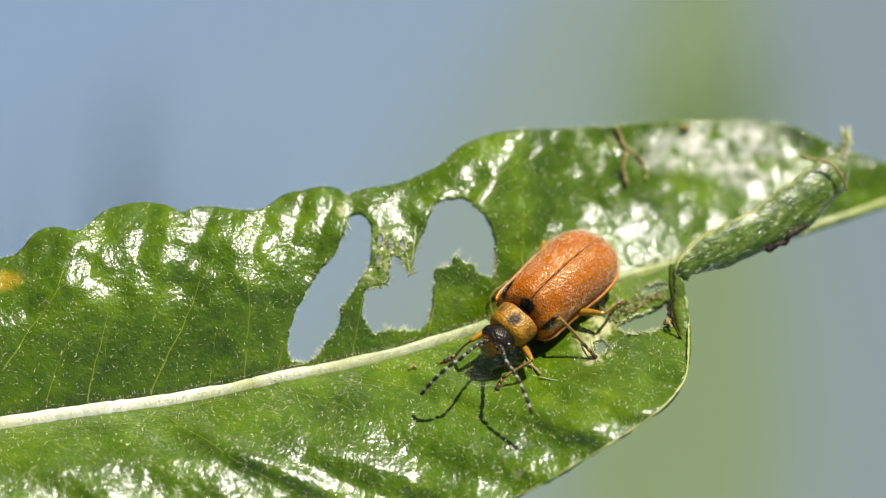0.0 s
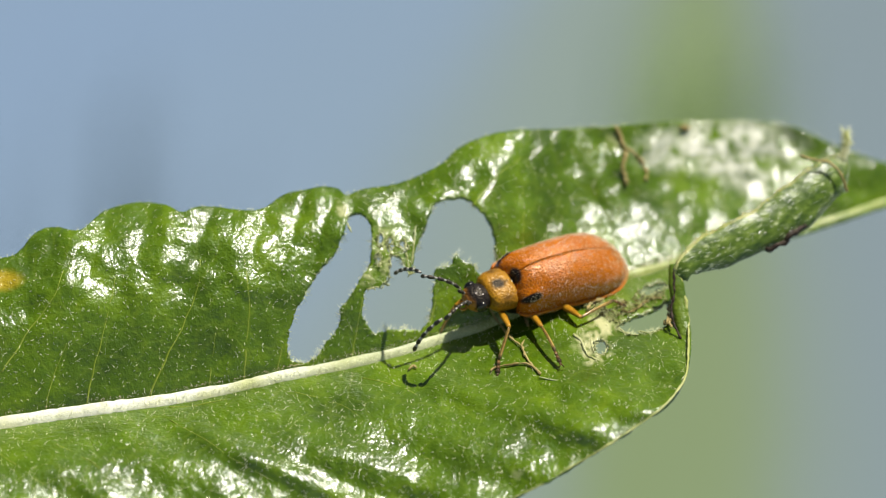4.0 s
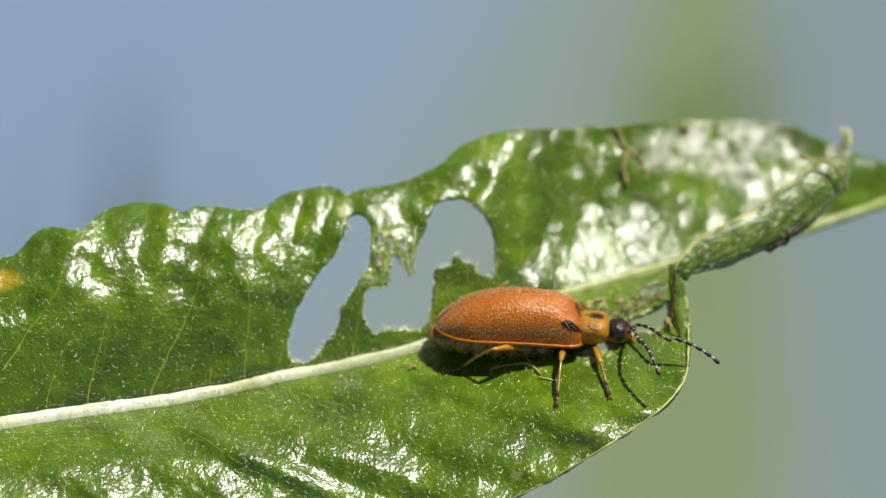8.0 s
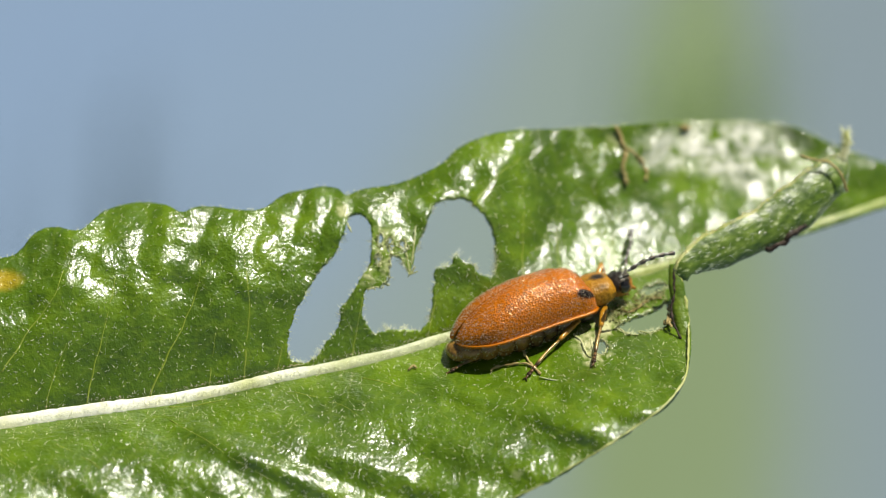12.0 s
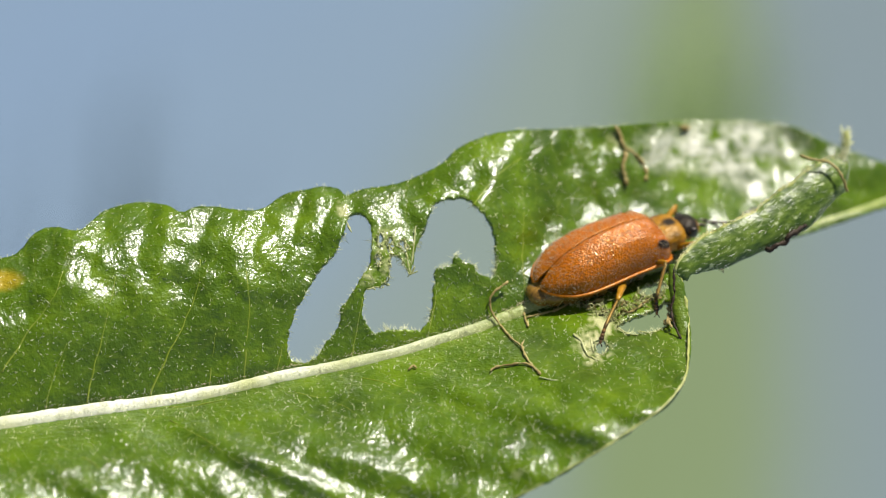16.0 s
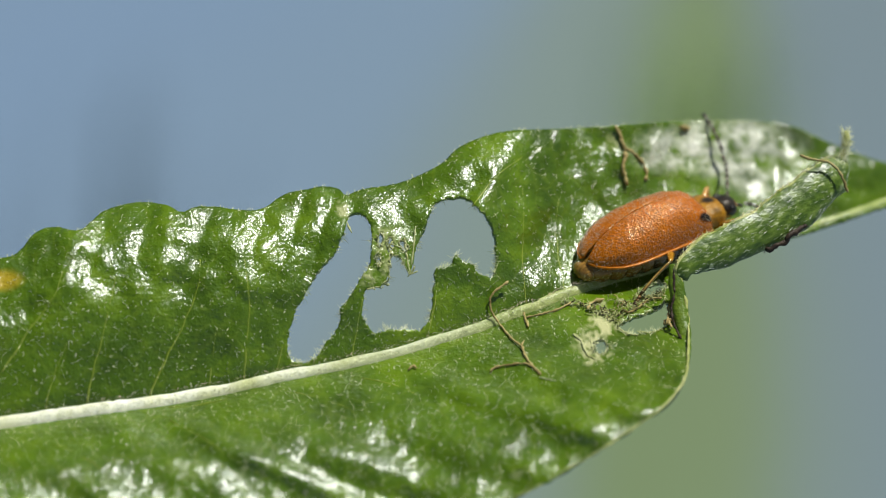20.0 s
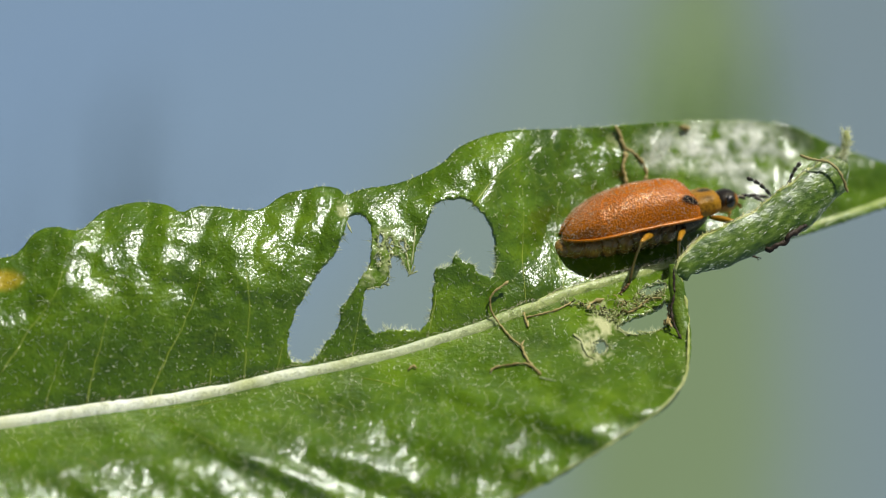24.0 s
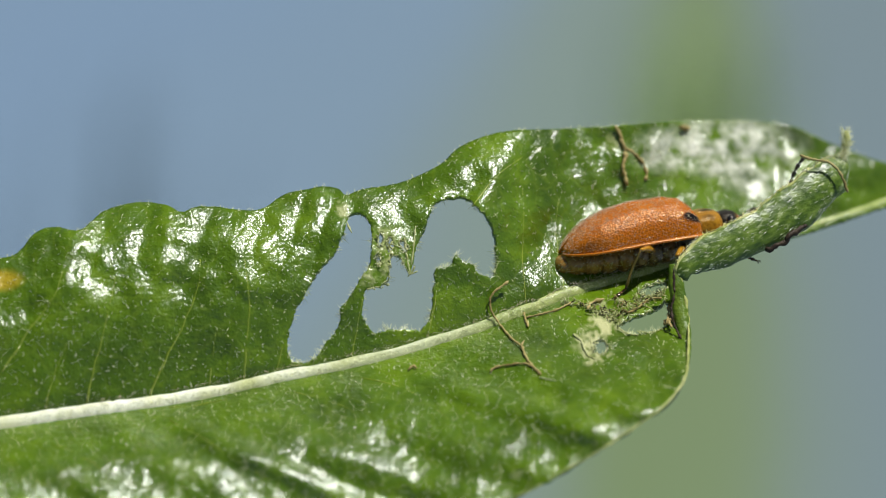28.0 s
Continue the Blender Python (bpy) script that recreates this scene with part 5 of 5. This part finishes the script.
# feeler tips: seconds, x y z
TIPS = {'left': ([(0.0, 2.734, -3.909, -5.087),
        (0.5, 0.903, -3.559, -5.73),
        (1.0, -0.471, -3.007, -4.994),
        (1.5, -1.496, -2.217, -4.647),
        (1.8, -1.801, 0.05, -3.134),
        (2.0, -2.232, -0.02, -2.573),
        (2.5, -2.323, 0.023, -1.944),
        (3.0, -2.377, 0.042, -1.603),
        (3.5, -2.035, 0.049, -1.945),
        (4.5, 0.282, -1.956, -4.571),
        (5.5, 1.318, -3.69, -5.532),
        (5.7, 4.487, -1.877, -3.374),
        (5.9, 5.565, -0.597, -2.398),
        (6.1, 5.785, -3.517, -4.551),
        (6.3, 7.084, 0.137, -1.911),
        (6.5, 7.611, 0.919, -1.435),
        (6.7, 7.587, 1.087, -1.328),
        (7.0, 4.087, -2.984, -0.262),
        (7.5, 7.141, -2.79, -0.263),
        (8.0, 8.659, -2.043, -3.598),
        (8.5, 7.672, 2.233, 0.331),
        (9.0, 5.965, 4.236, 0.131)]
    + [(9.5, 6.134, 4.251, 0.338),
        (11.0, 6.51, 3.961, 0.206),
        (11.5, 5.65, 4.308, 0.657),
        (12.0, 6.329, 4.675, 0.584),
        (12.5, 6.826, 4.787, 0.396),
        (14.5, 7.976, 5.292, 0.398),
        (15.0, 8.369, 5.473, 1.158),
        (15.5, 8.433, 6.273, 1.836),
        (16.0, 10.623, 6.186, 1.357),
        (16.5, 12.065, 3.781, 1.699),
        (17.0, 12.06, 3.739, 1.699),
        (18.0, 11.388, 6.194, 1.739),
        (19.0, 9.107, 8.164, 2.744),
        (20.0, 8.875, 7.005, 4.64),
        (20.5, 7.618, 6.646, 4.797),
        (21.0, 10.986, 7.886, 2.737),
        (21.5, 12.172, 6.37, 1.742),
        (23.5, 11.836, 6.793, 1.941),
        (24.0, 9.971, 2.6, 2.327),
        (25.0, 12.541, 6.251, 1.74),
        (28.0, 12.513, 6.009, 1.736)]),
    'right': ([(0.0, -0.686, -2.32, -4.555),
        (0.5, -1.91, -0.831, -3.606),
        (1.0, -1.558, -0.516, -1.182),
        (1.5, -0.252, -0.101, -0.126),
        (1.8, -0.018, 0.766, 0.435),
        (2.0, -0.218, 0.873, 0.835),
        (2.5, 0.146, 1.135, 1.402),
        (3.0, -1.221, 1.224, 1.439),
        (3.5, -1.344, 0.94, 1.036),
        (4.5, -1.693, 0.048, -2.863),
        (5.5, -0.633, -2.315, -4.52),
        (5.7, 0.592, -3.336, -5.708),
        (5.9, 1.693, -4.045, -5.736),
        (6.1, 2.894, -4.319, -5.668),
        (6.3, 4.694, -4.154, -5.85),
        (6.5, 6.524, -3.367, -6.089),
        (6.7, 6.72, -3.812, -5.213),
        (7.0, 8.184, -2.242, -4.136),
        (7.5, 7.503, -3.533, -2.553),
        (8.0, 6.649, -3.827, -3.879),
        (8.5, 8.467, 1.162, -4.079),
        (9.0, 8.561, -0.5, -0.304)]
    + [(9.5, 8.418, -0.5, -0.072),
        (10.0, 7.899, -0.5, -0.197),
        (11.0, 7.727, -0.4, -0.287),
        (11.5, 6.92, -0.4, -0.878),
        (12.0, 7.401, -0.2, -0.126),
        (12.5, 7.293, -0.2, -0.629),
        (14.5, 7.599, 5.31, -0.55),
        (15.0, 9.878, 2.4, 1.493),
        (15.5, 11.086, 3.358, 1.321),
        (16.0, 11.851, 3.544, 1.509),
        (18.0, 12.244, 3.719, 1.698),
        (20.0, 12.609, 6.834, 1.941),
        (20.5, 10.97, 7.729, 3.314),
        (21.0, 12.518, 6.059, 2.118),
        (23.5, 12.468, 5.63, 1.92),
        (24.0, 11.724, 2.75, 2.829),
        (25.0, 11.422, 2.7, 2.791),
        (26.0, 11.422, 2.7, 2.828),
        (28.0, 11.853, 2.75, 3.014)])}


def between(rows, t):
    ts = [r[0] for r in rows]
    return np.array([np.interp(t, ts, [r[i] for r in rows]) for i in range(1, len(rows[0]))])


def smooth_between(rows, t):
    """A soft curve through the rows."""
    ts = [r[0] for r in rows]
    if t <= ts[0]:
        return np.array(rows[0][1:])
    if t >= ts[-1]:
        return np.array(rows[-1][1:])
    i = max(k for k in range(len(ts)) if ts[k] <= t)
    a, b = np.array(rows[i][1:]), np.array(rows[i + 1][1:])
    h = ts[i + 1] - ts[i]
    def slope(k):
        if k == 0 or k == len(ts) - 1:
            return np.zeros(len(a))
        p, q, r = np.array(rows[k - 1][1:]), np.array(rows[k][1:]), np.array(rows[k + 1][1:])
        d0, d1 = (q - p) / (ts[k] - ts[k - 1]), (r - q) / (ts[k + 1] - ts[k])
        return np.where(d0 * d1 > 0, 2 * d0 * d1 / np.where(d0 + d1 == 0, 1, d0 + d1), 0)
    u = (t - ts[i]) / h
    m0, m1 = slope(i), slope(i + 1)
    return (2 * u ** 3 - 3 * u ** 2 + 1) * a + (u ** 3 - 2 * u ** 2 + u) * h * m0 + (3 * u ** 2 - 2 * u ** 3) * b + (u ** 3 - u ** 2) * h * m1


def body_pose(t):
    """The body's pose in the leaf's space, in mm."""
    r = smooth_between(BODY, t)
    head, tail, lean = Vector(r[:3]), Vector(r[3:6]), radians(r[6])
    fwd = (head - tail).normalized()
    toward = Vector((0, -1, 0))
    toward = (toward - fwd * toward.dot(fwd)).normalized()
    upward = fwd.cross(toward)
    if upward.z < 0:
        upward = -upward
    up = toward * math.cos(lean) + upward * math.sin(lean)
    left = up.cross(fwd)
    rot = Matrix((fwd, left, up)).transposed()
    at = (head + tail) / 2 - fwd * 0.08 * SIZE - up * SIZE
    return Matrix.Translation(at) @ rot.to_4x4()


def aim(at, way, hint):
    """A pose with its x along way and its z near hint, from mm to metres."""
    x = Vector(way).normalized()
    y = Vector(hint).cross(x)
    if y.length < 1e-6:
        y = Vector((0, 0, 1)).cross(x)
    y.normalize()
    z = x.cross(y)
    m = Matrix((x, y, z)).transposed().to_4x4()
    m.translation = Vector(at) * MM
    return m


def drop_to_leaf(m, spot):
    """Where a line along the body's height through a spot under it meets the blade."""
    last = None
    for k in range(41):
        p = m @ (spot + Vector((0, 0, 1.2 - 0.1 * k)))
        gap = float(leaf_depth(p.x, p.z)) - p.y
        if last is not None and last[1] > 0 >= gap:
            w = last[1] / (last[1] - gap)
            q = last[0].lerp(p, w)
            return on_leaf(q.x, q.z, 0.05)[0]
        last = (p, gap)
    return m @ spot


def two_links(root, end, l1, l2, hint):
    """The joint between two links of fixed length, bent towards hint, and the end that they reach."""
    d = end - root
    dist = min(max(d.length, abs(l1 - l2) + 0.02), l1 + l2 - 0.01)
    w = d.normalized()
    a = (l1 * l1 - l2 * l2 + dist * dist) / (2 * dist)
    h = math.sqrt(max(0.0, l1 * l1 - a * a))
    s = hint - w * hint.dot(w)
    s = s.normalized() if s.length > 1e-6 else Vector((0, 0, 1))
    return root + w * a + s * h, root + w * dist


def motions():
    times = [round(0.1 * i, 1) for i in range(281)]
    coarse = [t for t in times if abs(t * 5 - round(t * 5)) < 1e-6 or 1.5 < t < 2.6 or 5.2 < t < 7.2]
    poses = {t: body_pose(t) for t in coarse}
    rows = []
    for t in coarse:
        m = poses[t].copy()
        m.translation = m.translation * MM
        rows.append((t, LEAF @ m))
    walk(beetle, rows)
    walk(focus_mark, [(t, LEAF @ pose(0, y * MM, 0)) for t, y in FOCUS])
    for (pair, sgn), (femur, tibia, tarsus) in legs.items():
        key = pair + ("_left" if sgn > 0 else "_right")
        hip = Vector((HIP[pair][0], sgn * HIP[pair][1], HIP[pair][2])) * SIZE
        fr, tr, sr = [], [], []
        for t in coarse:
            m = poses[t]
            inv = m.inverted()
            far = sgn < 0 and t < 5.6 or sgn > 0 and t > 6.6
            if key in FEET and FEET[key][0][0] <= t <= FEET[key][-1][0]:
                x, z = between(FEET[key], t)
                foot = on_leaf(x, z, 0.05)[0]
            else:
                st = STANCE[pair]
                foot = drop_to_leaf(m, Vector((st[0], sgn * st[1] * (0.2 if far else 1.0), 0.0)) * SIZE)
            foot = inv @ foot
            flat = Vector((foot.x - hip.x, foot.y - hip.y, 0)).normalized()
            ankle = foot - flat * 0.38 + Vector((0, 0, 0.12))
            hint = Vector((1.0 if pair == "front" else -1.0, 0.15 * sgn, 0.0)) if far else Vector((0.5 * flat.x, 0.9 * sgn, 0.62))
            knee, ankle = two_links(hip, ankle, FEMUR[pair] * SIZE, TIBIA[pair] * SIZE, hint)
            fr.append((t, aim(hip, knee - hip, (0, 0, 1))))
            tr.append((t, aim(knee, ankle - knee, (0, 0, 1))))
            way = foot - ankle
            if way.length < 0.1:
                way = flat
            sr.append((t, aim(ankle, way, (0, 0, 1))))
        walk(femur, fr)
        walk(tibia, tr)
        walk(tarsus, sr)
    for sgn, (inner, outer) in feelers.items():
        key = "left" if sgn > 0 else "right"
        root = Vector((FEELER_ROOT[0], sgn * FEELER_ROOT[1], FEELER_ROOT[2])) * SIZE
        ir, outr = [], []
        for t in coarse:
            inv = poses[t].inverted()
            tip = inv @ Vector(smooth_between(TIPS[key], t))
            mid, end = two_links(root, tip, FEELER_IN * SIZE, FEELER_OUT * SIZE, inv.to_3x3() @ Vector((0, -1, 0.15) if t < 15.2 else (0.8, 0.5, -0.6)))
            ir.append((t, aim(root, mid - root, (0, 0, 1))))
            outr.append((t, aim(mid, end - mid, (0, 0, 1))))
        walk(inner, ir)
        walk(outer, outr)


motions()
